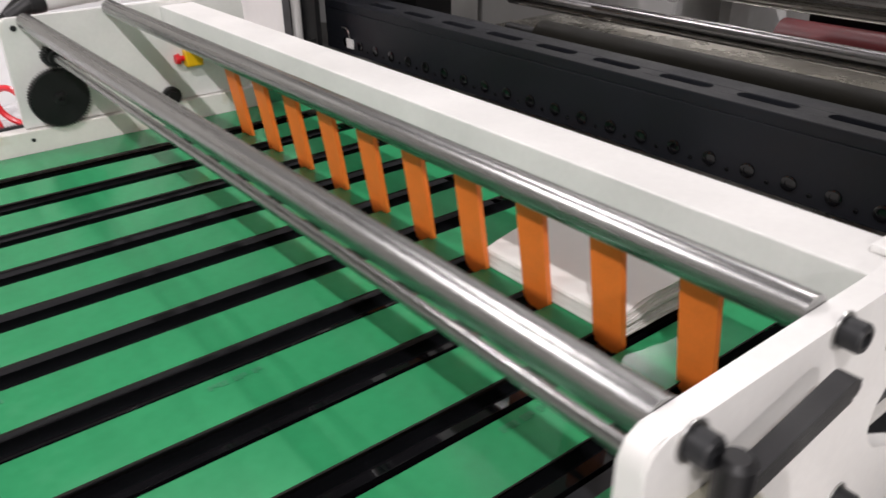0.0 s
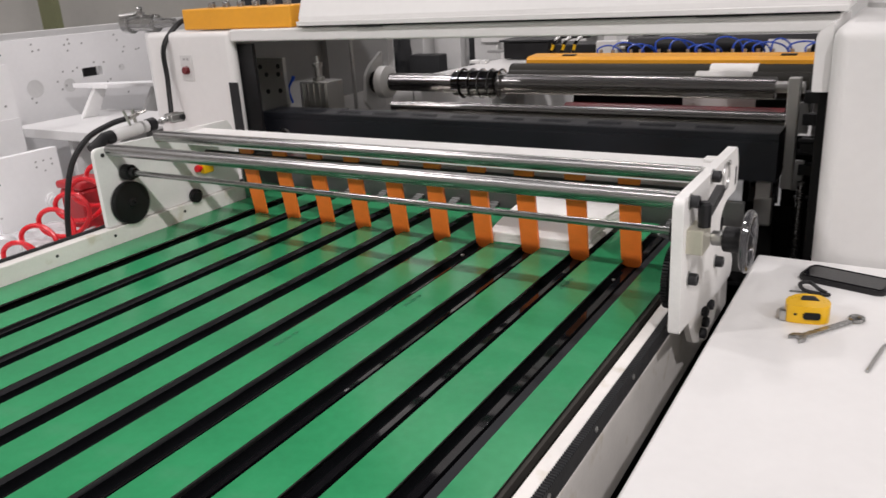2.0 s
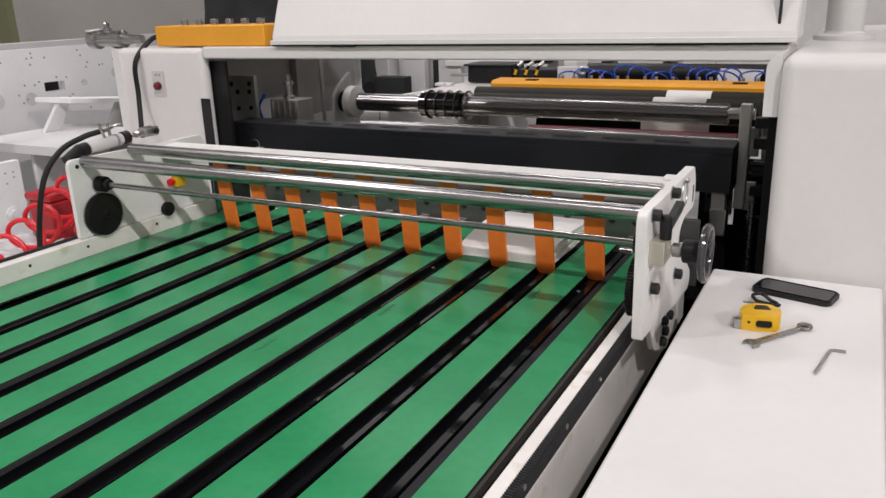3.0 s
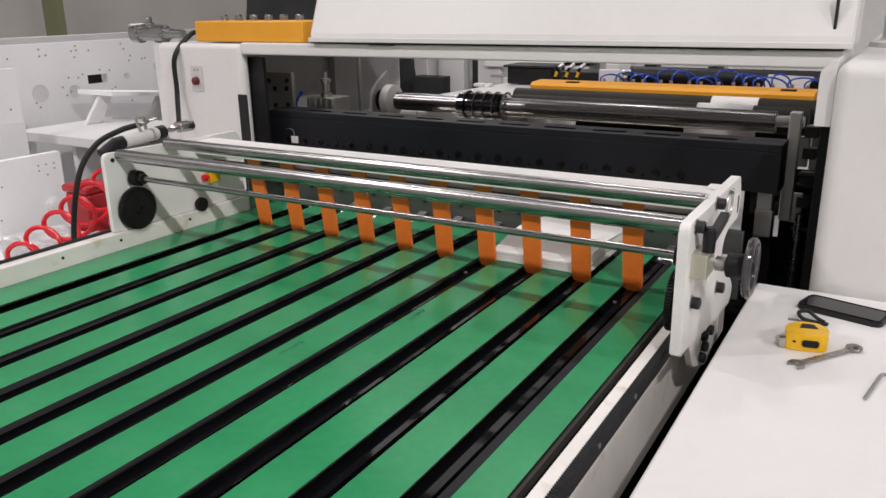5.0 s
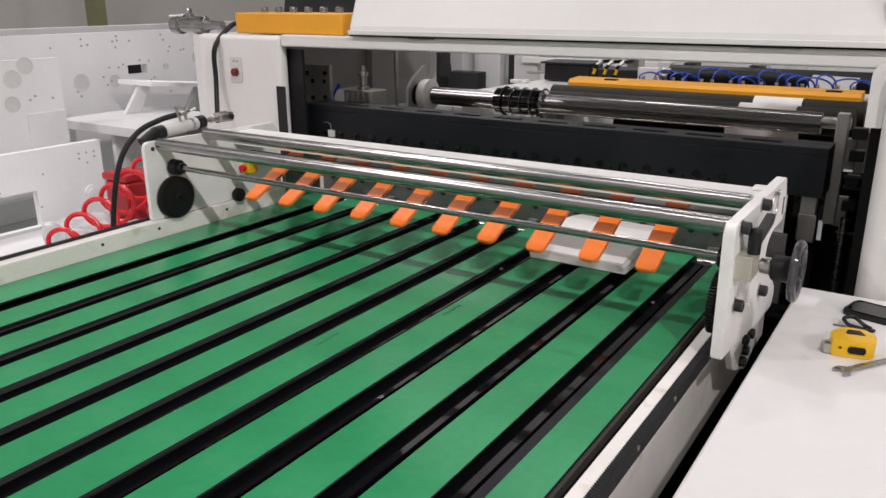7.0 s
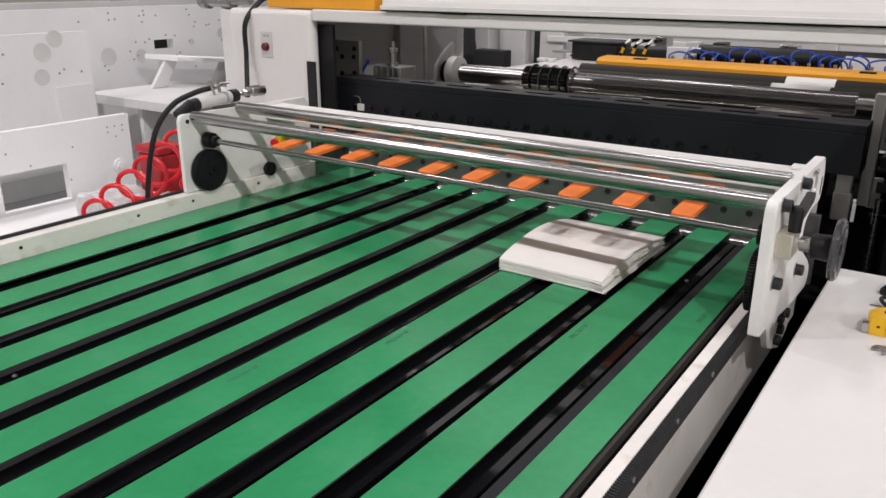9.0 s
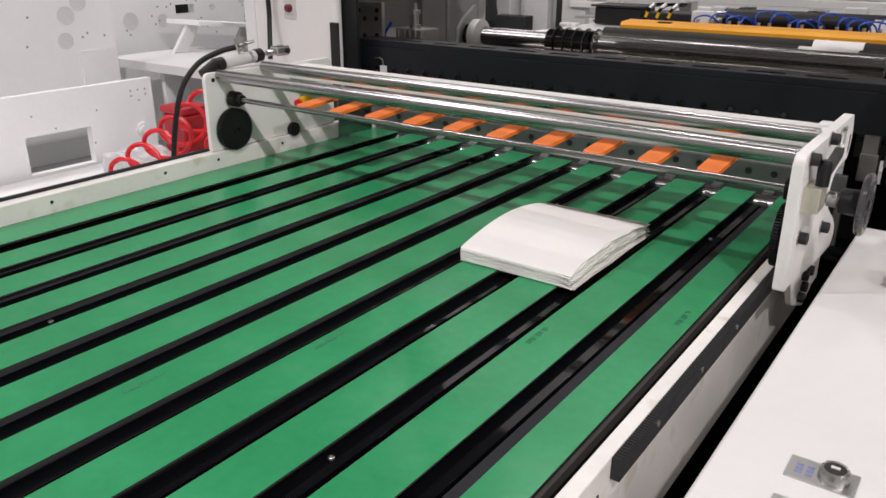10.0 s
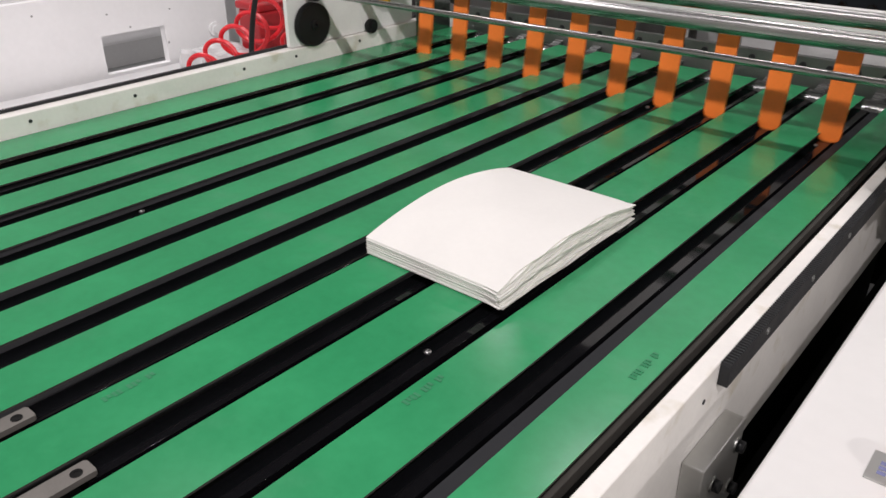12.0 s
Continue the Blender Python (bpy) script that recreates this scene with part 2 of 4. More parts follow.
def tube(pts, r, sub=10):
    bm = bmesh.new()
    pts = [Vector(p) for p in pts]
    up = Vector((0.13, 0.29, 0.95)).normalized()
    rings = []
    for i, p in enumerate(pts):
        d = (pts[min(i + 1, len(pts) - 1)] - pts[max(i - 1, 0)]).normalized()
        u = (up - d * up.dot(d)).normalized()
        up = u
        w = d.cross(u)
        rings.append([bm.verts.new(p + r * (math.cos(a) * u + math.sin(a) * w)) for a in (j * math.tau / sub for j in range(sub))])
    for a, b in zip(rings, rings[1:]):
        for j in range(sub):
            bm.faces.new((a[j], a[(j + 1) % sub], b[(j + 1) % sub], b[j]))
    bm.faces.new(rings[0][::-1])
    bm.faces.new(rings[-1])
    return bm


def merged(*bms):
    out = bms[0]
    for b in bms[1:]:
        me = bpy.data.meshes.new("tmp")
        b.to_mesh(me)
        b.free()
        out.from_mesh(me)
        bpy.data.meshes.remove(me)
    return out


def toothed(c, axis, r, depth, width, teeth):
    """Spur gear with its axis along x, y or z."""
    pts = []
    for i in range(teeth):
        for f, rr in ((0.0, r - depth), (0.3, r - depth), (0.42, r), (0.72, r), (0.86, r - depth)):
            a = (i + f) * math.tau / teeth
            pts.append((rr * math.cos(a), rr * math.sin(a)))
    k = "xyz".index(axis)
    o = [v for i, v in enumerate(c) if i != k]
    return prism([(o[0] + p[0], o[1] + p[1]) for p in pts], axis, c[k] - width / 2, c[k] + width / 2, 0)


def cap_screw(p, axis, r, h, parent, name="cap_screw", material=None):
    """Socket-head screw with a recessed hexagon."""
    prof = [(0, r), (h * 0.85, r), (h, r * 0.85), (h, r * 0.5), (h * 0.45, r * 0.48)]
    return part(name, lathe(p, axis, prof, 16), material or BLACK_STEEL, parent)


def structure(name, bm, material, label, category):
    return tagged(part(name, bm, material, smooth=False), label, category, "", "structure")


# ---- the hall ----
structure("floor", box(-12, 13, -9, 13, -0.12, 0, 0), CONCRETE, "grey coated concrete floor of a factory hall", "floor")
structure("ceiling", box(-12, 13, -9, 13, 9, 9.2, 0), CEIL, "plain grey hall ceiling", "ceiling")
structure("wall_north", box(-12, 13, 13, 13.2, 0, 9, 0), WALLP, "plain greyish beige hall wall", "wall")
structure("wall_south", box(-12, 13, -9.2, -9, 0, 9, 0), WALLP, "plain greyish beige hall wall", "wall")
structure("wall_west", box(-12.2, -12, -9, 13, 0, 9, 0), WALLP, "plain greyish beige hall wall", "wall")
structure("wall_east", box(13, 13.2, -9, 13, 0, 9, 0), WALLP, "plain greyish beige hall wall", "wall")
# housings for the unseen lamps, fill lights included
for lx, ly, watts in LAMPS:
    hb = thing("unseen_bay_lamp", (lx, ly, 9), "round aluminium high-bay lamp, unseen, placed under the ceiling for light", "lamp", "high-bay lamps")
    part("housing", lathe((lx, ly, 8.86), (0, 0, 1), [(0, 0.25), (0.02, 0.25), (0.08, 0.12), (0.14, 0.1)]), ALU, hb)
    part("diffuser", lathe((lx, ly, 8.845), (0, 0, 1), [(0, 0.2), (0.008, 0.22)]), glow, hb)

# ---- delivery conveyor ----
ZB = 0.725
GAP0, PITCH, GAPW = -0.408, 0.1345, 0.052
NEAR, FAR = -1.12, 0.985
conveyor = thing("delivery_conveyor", (-1.0, 0, 0), "delivery conveyor with green flat belts between white side rails", "conveyor")


def belt_loop(x0, x1):
    """An endless flat belt round its two end rollers."""
    bm = bmesh.new()
    r, th = 0.032, 0.003
    path = [(FAR + r * math.sin(a), ZB - th - r + r * math.cos(a)) for a in (i * math.pi / 12 for i in range(13))]
    path += [(NEAR + 0.1 - r * math.sin(a), ZB - th - r - r * math.cos(a)) for a in (i * math.pi / 12 for i in range(13))]
    cy, cz = (FAR + NEAR + 0.1) / 2, ZB - th - r
    inner, outer = [], []
    n = len(path)
    for i, (y, z) in enumerate(path):
        c = FAR if i < 13 else NEAR + 0.1
        d = Vector((y - c, z - cz)).normalized()
        inner.append((y, z))
        outer.append((y + d.x * th, z + d.y * th))
    rings = []
    for (yi, zi), (yo, zo) in zip(inner, outer):
        rings.append([bm.verts.new((x0, yi, zi)), bm.verts.new((x1, yi, zi)), bm.verts.new((x1, yo, zo)), bm.verts.new((x0, yo, zo))])
    for i in range(n):
        a, b = rings[i], rings[(i + 1) % n]
        for j in range(4):
            f = bm.faces.new((a[j], a[(j + 1) % 4], b[(j + 1) % 4], b[j]))
            f.material_index = 1 if j in (1, 3) else 0
    return bm


BELTS = []
edges = [-0.279]
for k in range(10):
    xl = GAP0 - PITCH * k
    edges += [xl + GAPW, xl]
edges.append(-1.731)
edges[1] = GAP0 + 0.062
for k in range(11):
    x1, x0 = edges[2 * k], edges[2 * k + 1]
    BELTS.append(part("belt", belt_loop(x0, x1), [GREEN, GREEN_SIDE], conveyor, "green PVC flat belt"))
SLATS = []
for k in range(10):
    xl = GAP0 - PITCH * k
    bar = box(xl - 0.008, xl + 0.027, -0.90, 0.93, ZB - 0.044, ZB - 0.016, 0.0005, 1)
    slat = part("support_bar", bar, BLACK_GLOSS, conveyor, "glossy black support bar")
    SLATS.append(slat)
    pl = prism(rounded([(xl + 0.004, -0.985), (xl + 0.028, -0.985), (xl + 0.028, -0.889), (xl + 0.004, -0.889)], 0.003), "z", ZB - 0.0125, ZB - 0.0055, 0.001)
    part("end_plate", pl, BROWNED, slat, "bolted steel end plate")
    cap_screw((xl + 0.017, -0.906, ZB - 0.0056), (0, 0, 1), 0.0065, 0.001, slat, "countersunk_screw", VOID)
for k in range(10):
    xl = GAP0 - PITCH * k
    for y in {0: (0.60,), 1: (-0.505,), 3: (0.62,), 6: (-0.505,)}.get(k, ()):
        part("bar_screw", lathe((xl + 0.006, y, ZB - 0.0162), (0, 0, 1), [(0, 0.0052), (0.0016, 0.0052), (0.0028, 0.0038), (0.0028, 0.0022), (0.0014, 0.002)], 12), STEEL, SLATS[k], "small bright screw")
part("bed_strip", box(GAP0 + 0.032, GAP0 + 0.068, -0.98, 0.93, ZB - 0.034, ZB - 0.0175, 0.0008, 1), DARK, conveyor, "dark grey bed strip beside the support bar")
part("bed_plate", box(-1.73, -0.25, -0.98, 0.93, ZB - 0.052, ZB - 0.046, 0.001), DARK, conveyor, "dark grey bed plate under the belts")
part("front_roller", cyl((-1.73, NEAR + 0.1, ZB - 0.035), (-0.25, NEAR + 0.1, ZB - 0.035), 0.0315, 32), STEEL, conveyor)
part("rear_roller", cyl((-1.73, FAR, ZB - 0.035), (-0.25, FAR, ZB - 0.035), 0.0315, 32), CHROME, conveyor, "bright steel rear roller")
part("edge_strip", box(-0.2785, -0.271, -1.05, 0.95, ZB - 0.03, ZB - 0.004, 0.001), GREEN_SIDE, conveyor, "brownish edge strip beside the belt")
rail_r = part("side_rail", box(-0.251, -0.2285, -1.1, 1.0, 0.52, ZB + 0.010, 0.002, 3), CREAM, conveyor, "white painted side rail, smudged and worn")
# solid filler, black to draw the shade between belt and rail
part("rail_shadow_gap", box(-0.271, -0.252, -1.08, 0.95, 0.6, ZB - 0.02, 0), VOID, conveyor, "black filler for the shaded gap beside the rail")
rail_l = part("side_rail", box(-1.775, -1.733, -1.1, 1.0, 0.50, 0.772, 0.003, 3), CREAM, conveyor, "white painted side rail, smudged and worn")


def rack(x0, x1, y0, y1, z0, z1, step=0.0063):
    """Toothed bar along y."""
    pts = [(y0, z0)]
    n = int((y1 - y0) / step)
    for i in range(n):
        y = y0 + i * step
        pts += [(y + step * 0.05, z1 - 0.004), (y + step * 0.3, z1), (y + step * 0.62, z1), (y + step * 0.9, z1 - 0.004)]
    pts.append((y1, z1 - 0.004))
    pts.append((y1, z0))
    return prism(pts, "x", x0, x1, 0)


rk = part("gear_rack", rack(-0.228, -0.2155, -0.325, 0.98, 0.703, 0.736), BLACK_STEEL, conveyor, "black toothed rack bolted to the rail", smooth=False)
for y in (-0.2, -0.02, 0.16):
    cap_screw((-0.2155, y, 0.722), (1, 0, 0), 0.005, 0.002, rk, "cap_screw", STEEL)
part("gear_rack", rack(-1.775, -1.765, -0.5, 0.98, 0.7725, 0.780), BLACK_STEEL, conveyor, "black toothed rack on the rail", smooth=False)
for y in (-0.75, -0.45, -0.2, 0.12, 0.3, 0.55):
    part("rail_hole", cyl((-1.7335, y, 0.752), (-1.7315, y, 0.752), 0.0042, 12), BLACK_STEEL, rail_l)
for y in (-0.36, -0.05):
    part("rail_hole", cyl((-0.229, y, 0.697), (-0.2275, y, 0.697), 0.0035, 12), BLACK_STEEL, rail_r)
blk = part("bearing_block", box(-0.228, -0.200, -0.40, -0.27, 0.50, 0.632, 0.002, 2), ALU, conveyor, "pale machined bearing block on the rail")
for y, z in ((-0.29, 0.60), (-0.36, 0.585), (-0.29, 0.53), (-0.37, 0.52)):
    part("washer", lathe((-0.200, y, z), (1, 0, 0), [(0, 0.011), (0.002, 0.011)], 20), STEEL, blk)
    part("hex_bolt", lathe((-0.198, y, z), (1, 0, 0), [(0, 0.0085), (0.008, 0.0085), (0.009, 0.007)], 6), BLACK_STEEL, blk)
# added sheet: keeps the space down to the floor black
part("gap_shade_sheet", box(-0.2275, -0.13, -1.6, 1.05, 0.40, 0.41, 0), VOID, conveyor, "black sheet added for the dark space between rail and cabinet")
# frame as a closed box, its colour carries the shade below the belts
part("under_frame", box(-1.70, -0.28, -1.0, 0.95, 0.1, ZB - 0.085, 0.003), VOID, conveyor, "frame box under the belts, blackened for the shade there")
for x in (-1.70, -0.28):
    for y in (-0.9, 0.8):
        part("foot", lathe((x, y, 0), (0, 0, 1), [(0, 0.05), (0.015, 0.05), (0.02, 0.02), (0.12, 0.02)]), BLACK_STEEL, conveyor)

# faint stamped writing on the belts, too small to read
MARKS = []
for k, x, y in ((4, -0.870, 0.04), (3, -0.742, 0.30), (1, -0.474, 0.516), (0, -0.300, 0.722)):
    bm = bmesh.new()
    for i in range(11):
        if i not in (4, 8):
            b = box(-0.005, 0.005 - 0.003 * (i % 3 == 1), -0.034 + 0.0062 * i, -0.034 + 0.0062 * i + 0.0042, 0, 0.0004, 0)
            bm = merged(bm, b)
    for v in bm.verts:
        v.co += Vector((x, y, ZB + 0.0004))
    MARKS.append((part("stamped_marking", bm, INK, BELTS[k], "faint stamped ink marking"), x, y))

# ---- stop carriage with its rods and fingers ----
stop = thing("stop_carriage", (-1.0, 0.5, 0.75), "white stop-gate carriage with steel rods above the green belts", "machine part")
outline = rounded([(0.303, 0.997), (0.746, 0.998), (0.771, 0.955), (0.762, 0.900), (0.65, 0.901), (0.605, 0.875), (0.615, 0.825), (0.728, 0.768), (0.773, 0.734), (0.758, 0.697), (0.61, 0.707), (0.46, 0.727), (0.36, 0.740), (0.303, 0.744)],
                  [0.018, 0.004, 0.02, 0.012, 0.03, 0.02, 0.02, 0.02, 0.015, 0.012, 0.02, 0.02, 0.01, 0.004])
plate_r = part("side_plate", prism(outline, "x", -0.198, -0.178, 0.002), CAST, stop, "white painted side plate")
out_l = rounded([(0.292, 0.995), (0.785, 0.988), (0.802, 0.965), (0.802, 0.774), (0.292, 0.774)], [0.018, 0.006, 0.01, 0.01, 0.004])
plate_l = part("side_plate", prism(out_l, "x", -1.759, -1.745, 0.002), CAST, stop, "white painted side plate")
YF, ZF, YR, ZR, YT, ZT = 0.342, 0.985, 0.507, 0.992, 0.372, 0.917
part("front_rod", cyl((-1.744, YF, ZF), (-0.1985, YF, ZF), 0.0165, 40), CHROME, stop, "polished steel rod")
part("rear_rod", cyl((-1.744, YR, ZR), (-0.1985, YR, ZR), 0.0155, 40), CHROME, stop, "polished steel rod")
part("thin_rod", cyl((-1.70, YT, ZT), (-0.215, YT, ZT), 0.0075, 28), CHROME, stop, "thin polished steel rod")
part("cross_beam", box(-1.7445, -0.1985, 0.611, 0.686, 0.944, 0.982, 0.002), CAST, stop, "white painted cross beam")
part("beam_clip", box(-0.228, -0.1985, 0.648, 0.68, 0.9825, 0.990, 0.002), CAST, stop)
part("drive_gear", merged(toothed((-1.731, 0.368, 0.830), "x", 0.060, 0.0045, 0.020, 60), lathe((-1.722, 0.368, 0.830), (1, 0, 0), [(0, 0.014), (0.006, 0.013), (0.007, 0.005), (0.002, 0.004)], 20)), BLACK, stop, "black spur gear")
part("pinion", merged(toothed((-1.722, YT, ZT), "x", 0.022, 0.004, 0.030, 22), cyl((-1.708, YT, ZT), (-1.690, YT, ZT), 0.014)), BLACK, stop, "small black pinion")
part("drive_gear", toothed((-0.211, 0.368, 0.830), "x", 0.060, 0.0045, 0.011, 60), BLACK, stop, "black spur gear")
part("pinion", toothed((-0.211, YT, ZT), "x", 0.020, 0.004, 0.010, 22), BLACK, stop, "small black pinion")
part("knurled_knob", merged(toothed((-1.728, 0.598, 0.789), "x", 0.021, 0.0025, 0.016, 26), cyl((-1.745, 0.598, 0.789), (-1.715, 0.598, 0.789), 0.012)), BLACK, stop, "small black knurled knob")
part("hole", cyl((-1.7448, 0.318, 0.975), (-1.7435, 0.318, 0.975), 0.006, 14), BLACK_STEEL, plate_l)
for y, z in ((0.342, 0.985), (0.507, 0.990), (0.355, 0.835), (0.579, 0.792)):
    part("washer", lathe((-0.178, y, z), (1, 0, 0), [(0, 0.0145), (0.002, 0.0145)], 24), STEEL, plate_r)
    cap_screw((-0.176, y, z), (1, 0, 0), 0.0115, 0.015, plate_r)
clamp = part("clamp_block", box(-0.178, -0.149, 0.325, 0.385, 0.892, 0.938, 0.002), mat("zinc_plated_steel", (0.62, 0.60, 0.50), 0.4, 0.7, 0.1, 20), stop, "zinc-plated clamp block")
part("clamp_lever", merged(lathe((-0.154, 0.352, 0.938), (0, 0, 1), [(0, 0.011), (0.03, 0.012), (0.042, 0.012), (0.046, 0.008)], 20),
                           prism(rounded([(0.345, 0.962), (0.470, 0.985), (0.482, 0.978), (0.474, 0.966), (0.35, 0.947)], 0.004), "x", -0.161, -0.147, 0.003)), BLACK, clamp, "black clamping lever")
wheel = part("wheel_shaft", merged(cyl((-0.178, 0.395, 0.905), (-0.110, 0.395, 0.905), 0.0085), cyl((-0.148, 0.395, 0.905), (-0.131, 0.395, 0.905), 0.014, 24, None, 0.001)), STEEL, stop, "steel adjusting shaft")
part("hub", lathe((-0.128, 0.395, 0.905), (1, 0, 0), [(0, 0.020), (0.002, 0.023), (0.030, 0.024), (0.042, 0.018), (0.050, 0.008)], 24), BLACK, wheel)
part("handwheel_rim", torus((-0.086, 0.395, 0.905), (1, 0, 0), 0.050, 0.0075), SMOKE, wheel, "glossy black handwheel rim")
part("handwheel_disc", lathe((-0.094, 0.395, 0.905), (1, 0, 0), [(0, 0.047), (0.005, 0.049), (0.008, 0.02)], 32), BLACK_GLOSS, wheel)
part("dial_ring", torus((-0.1765, 0.632, 0.960), (1, 0, 0), 0.028, 0.003, 36, 8), STEEL, plate_r, "bright steel ring")
for a in (40, 220):
    part("ring_screw", lathe((-0.178, 0.632 + 0.040 * math.cos(radians(a)), 0.960 + 0.034 * math.sin(radians(a))), (1, 0, 0), [(0, 0.006), (0.004, 0.005)], 14), STEEL, plate_r)
part("slot", box(-0.1785, -0.177, 0.738, 0.748, 0.915, 0.955, 0.001), BLACK_STEEL, plate_r)
shoe = part("lower_bracket", prism(rounded([(0.40, 0.735), (0.64, 0.70), (0.66, 0.635), (0.58, 0.61), (0.45, 0.66)], 0.02), "x", -0.1975, -0.186, 0.002), CREAM, stop, "smudged white lower bracket")
for y, z in ((0.575, 0.695), (0.525, 0.70), (0.535, 0.672), (0.515, 0.655)):
    cap_screw((-0.186, y, z), (1, 0, 0), 0.011, 0.012, shoe)
part("guard_fold", box(-0.250, -0.2385, 0.62, 0.95, ZB + 0.011, ZB + 0.05, 0.002), BLACK_STEEL, stop, "dark guard strip")

# fingers on their rocking shaft
PIV = Vector((-0.97, 0.668, 0.911))
FINGERS = [-0.390 - 0.12955 * i for i in range(10)]
shaft = part("finger_shaft", cyl((-1.73, PIV.y, PIV.z), (-0.21, PIV.y, PIV.z), 0.008, 24), BLACK_STEEL, stop, "rocking shaft that carries the fingers", at=PIV)
fing = None
for fx in FINGERS:
    if fing is None:
        pts = rounded([(-0.025, 0.030), (0.025, 0.030), (0.0232, -0.204), (-0.0232, -0.204)], [0.002, 0.002, 0.014, 0.014], 6)
        bm = prism([(p[0], PIV.z + p[1]) for p in pts], "y", PIV.y - 0.0045, PIV.y + 0.0045, 0.0018)
        for v in bm.verts:
            v.co.x += fx
        fing = part("finger", bm, ORANGE, shaft, "orange polyurethane finger", at=(fx, PIV.y, PIV.z))
    else:
        again(fing, (fx, PIV.y, PIV.z))

# ---- out-feed plate behind the belts ----
outfeed = thing("outfeed_plate", (-1.0, 1.06, 0.6), "grey drilled steel plate behind the belt ends", "machine part")
part("plate", box(-1.80, -0.206, 1.035, 1.050, 0.60, 0.790, 0.002), SCREWED, outfeed, "machined plate with a row of screws")
part("ledge", box(-1.80, -0.26, 1.050, 1.10, 0.735, 0.745, 0.002), BLACK_STEEL, outfeed, "dark paper ledge")
for i in range(22):
    x = -1.72 + i * 0.067
    cap_screw((x, 1.035, 0.767), (0, -1, 0), 0.009, 0.004, outfeed, "socket_screw")
for i in range(9):
    xl = GAP0 + GAPW / 2 - PITCH * (i + 0.0)
    part("stripper", prism(rounded([(0.94, ZB - 0.022), (1.034, ZB + 0.004), (1.034, ZB - 0.04)], 0.003), "x", xl - 0.014, xl + 0.014, 0.001), CHROME, outfeed, "bright steel stripper wedge")
tagged(part("paper_sheet", box(-0.78, -0.50, 1.052, 1.098, 0.7455, 0.749, 0.001), PAPER), "white paper sheet lying on the out-feed ledge", "paper")

# ---- knife beam that goes up and down ----
knife = thing("knife_beam", (-1.03, 1.16, 0.95), "charcoal painted cutting beam across the machine", "machine part")
SLOTS = [-0.315 - i * 0.153 for i in range(10)]
beam_bm = merged(box(-1.90, -0.145, 1.105, 1.215, 0.885, 0.992, 0.002, 2), box(-1.90, -0.145, 1.105, 1.139, 0.9922, 1.013, 0.002, 2), box(-1.90, -0.145, 1.166, 1.215, 0.9922, 1.013, 0.002, 2))
arc = [(math.sin(radians(a)) * 0.0135, -math.cos(radians(a)) * 0.0135) for a in range(0, 181, 20)]
for xa, xb in zip([-1.90] + [x + 0.039 for x in SLOTS[::-1]], [x - 0.039 for x in SLOTS[::-1]] + [-0.145]):
    left_end = [(xa + dx, 1.1525 + dy) for dx, dy in arc][::-1] if xa > -1.9 else [(xa, 1.166), (xa, 1.139)]
    right_end = [(xb - dx, 1.1525 + dy) for dx, dy in arc] if xb < -0.145 else [(xb, 1.139), (xb, 1.166)]
    beam_bm = merged(beam_bm, prism(right_end + left_end, "z", 0.9922, 1.0126, 0))
part("beam", beam_bm, BEAM, knife)
for i in range(21):
    x = -0.396 - i * 0.0703
    cap_screw((x, 1.105, 0.912), (0, -1, 0), 0.0125, 0.003, knife, "beam_screw", BLACK_GLOSS)
    part("set_screw", lathe((x - 0.036, 1.1052, 0.903), (0, -1, 0), [(0, 0.0042), (0.0015, 0.0036), (0.0016, 0.002), (0.0006, 0.0018)], 12), BLACK_GLOSS, knife)
for x in SLOTS:
    for dx in (-0.030, 0.027):
        part("slot_screw", lathe((x + dx, 1.1525, 0.992), (0, 0, 1), [(0, 0.0105), (0.010, 0.0105), (0.0115, 0.009), (0.0115, 0.005), (0.006, 0.0048)], 16), BLACK_GLOSS, knife)
part("blade", box(-1.83, -0.34, 1.112, 1.119, 0.80, 0.884, 0.0005), STEEL, knife, "ground steel blade")
part("end_latch", box(-1.79, -1.76, 1.098, 1.1045, 0.90, 0.925, 0.002), PALE, knife, "small pale latch on the beam")
part("latch_wire", tube(smooth_path([(-1.775, 1.10, 0.925), (-1.775, 1.097, 0.945), (-1.79, 1.097, 0.952), (-1.81, 1.10, 0.95)], 5), 0.002, 6), STEEL, knife)
part("slide", box(-0.203, -0.165, 1.172, 1.205, 0.823, 0.908, 0.002), PALE, knife, "pale slide block under the beam end")
part("slide_foot", box(-0.206, -0.160, 1.176, 1.212, 0.745, 0.8225, 0.003), STEEL, knife, "bare steel foot")
sp = part("slide_plate", box(-0.226, -0.150, 1.206, 1.2145, 0.802, 0.894, 0.002), BLACK_STEEL, knife, "dark slide plate")
for x in (-0.215, -0.157):
    cap_screw((x, 1.2055, 0.852), (0, -1, 0), 0.0065, 0.005, sp, "cap_screw", BLACK_GLOSS)
cap_screw((-0.184, 1.172, 0.872), (0, -1, 0), 0.006, 0.003, knife, "screw", STEEL)
part("end_bracket", prism(rounded([(-0.145, 0.905), (-0.145, 0.894), (-0.235, 0.894), (-0.260, 0.93), (-0.260, 0.905 + 0.03)], 0.003), "y", 1.2155, 1.222, 0.001), BLACK_STEEL, knife)
lower = thing("lower_rollers", (-1, 1.5, 0.8), "steel guide rods behind the cutting beam", "machine part")
part("rubber_roller", cyl((-1.25, 1.28, 0.898), (-0.20, 1.28, 0.898), 0.037, 32, None, 0.003), RUBBER, lower, "olive black rubber roller")
part("roller_axle", cyl((-1.36, 1.28, 0.898), (-0.165, 1.28, 0.898), 0.017, 20, None, 0.002), BLACK_STEEL, lower)
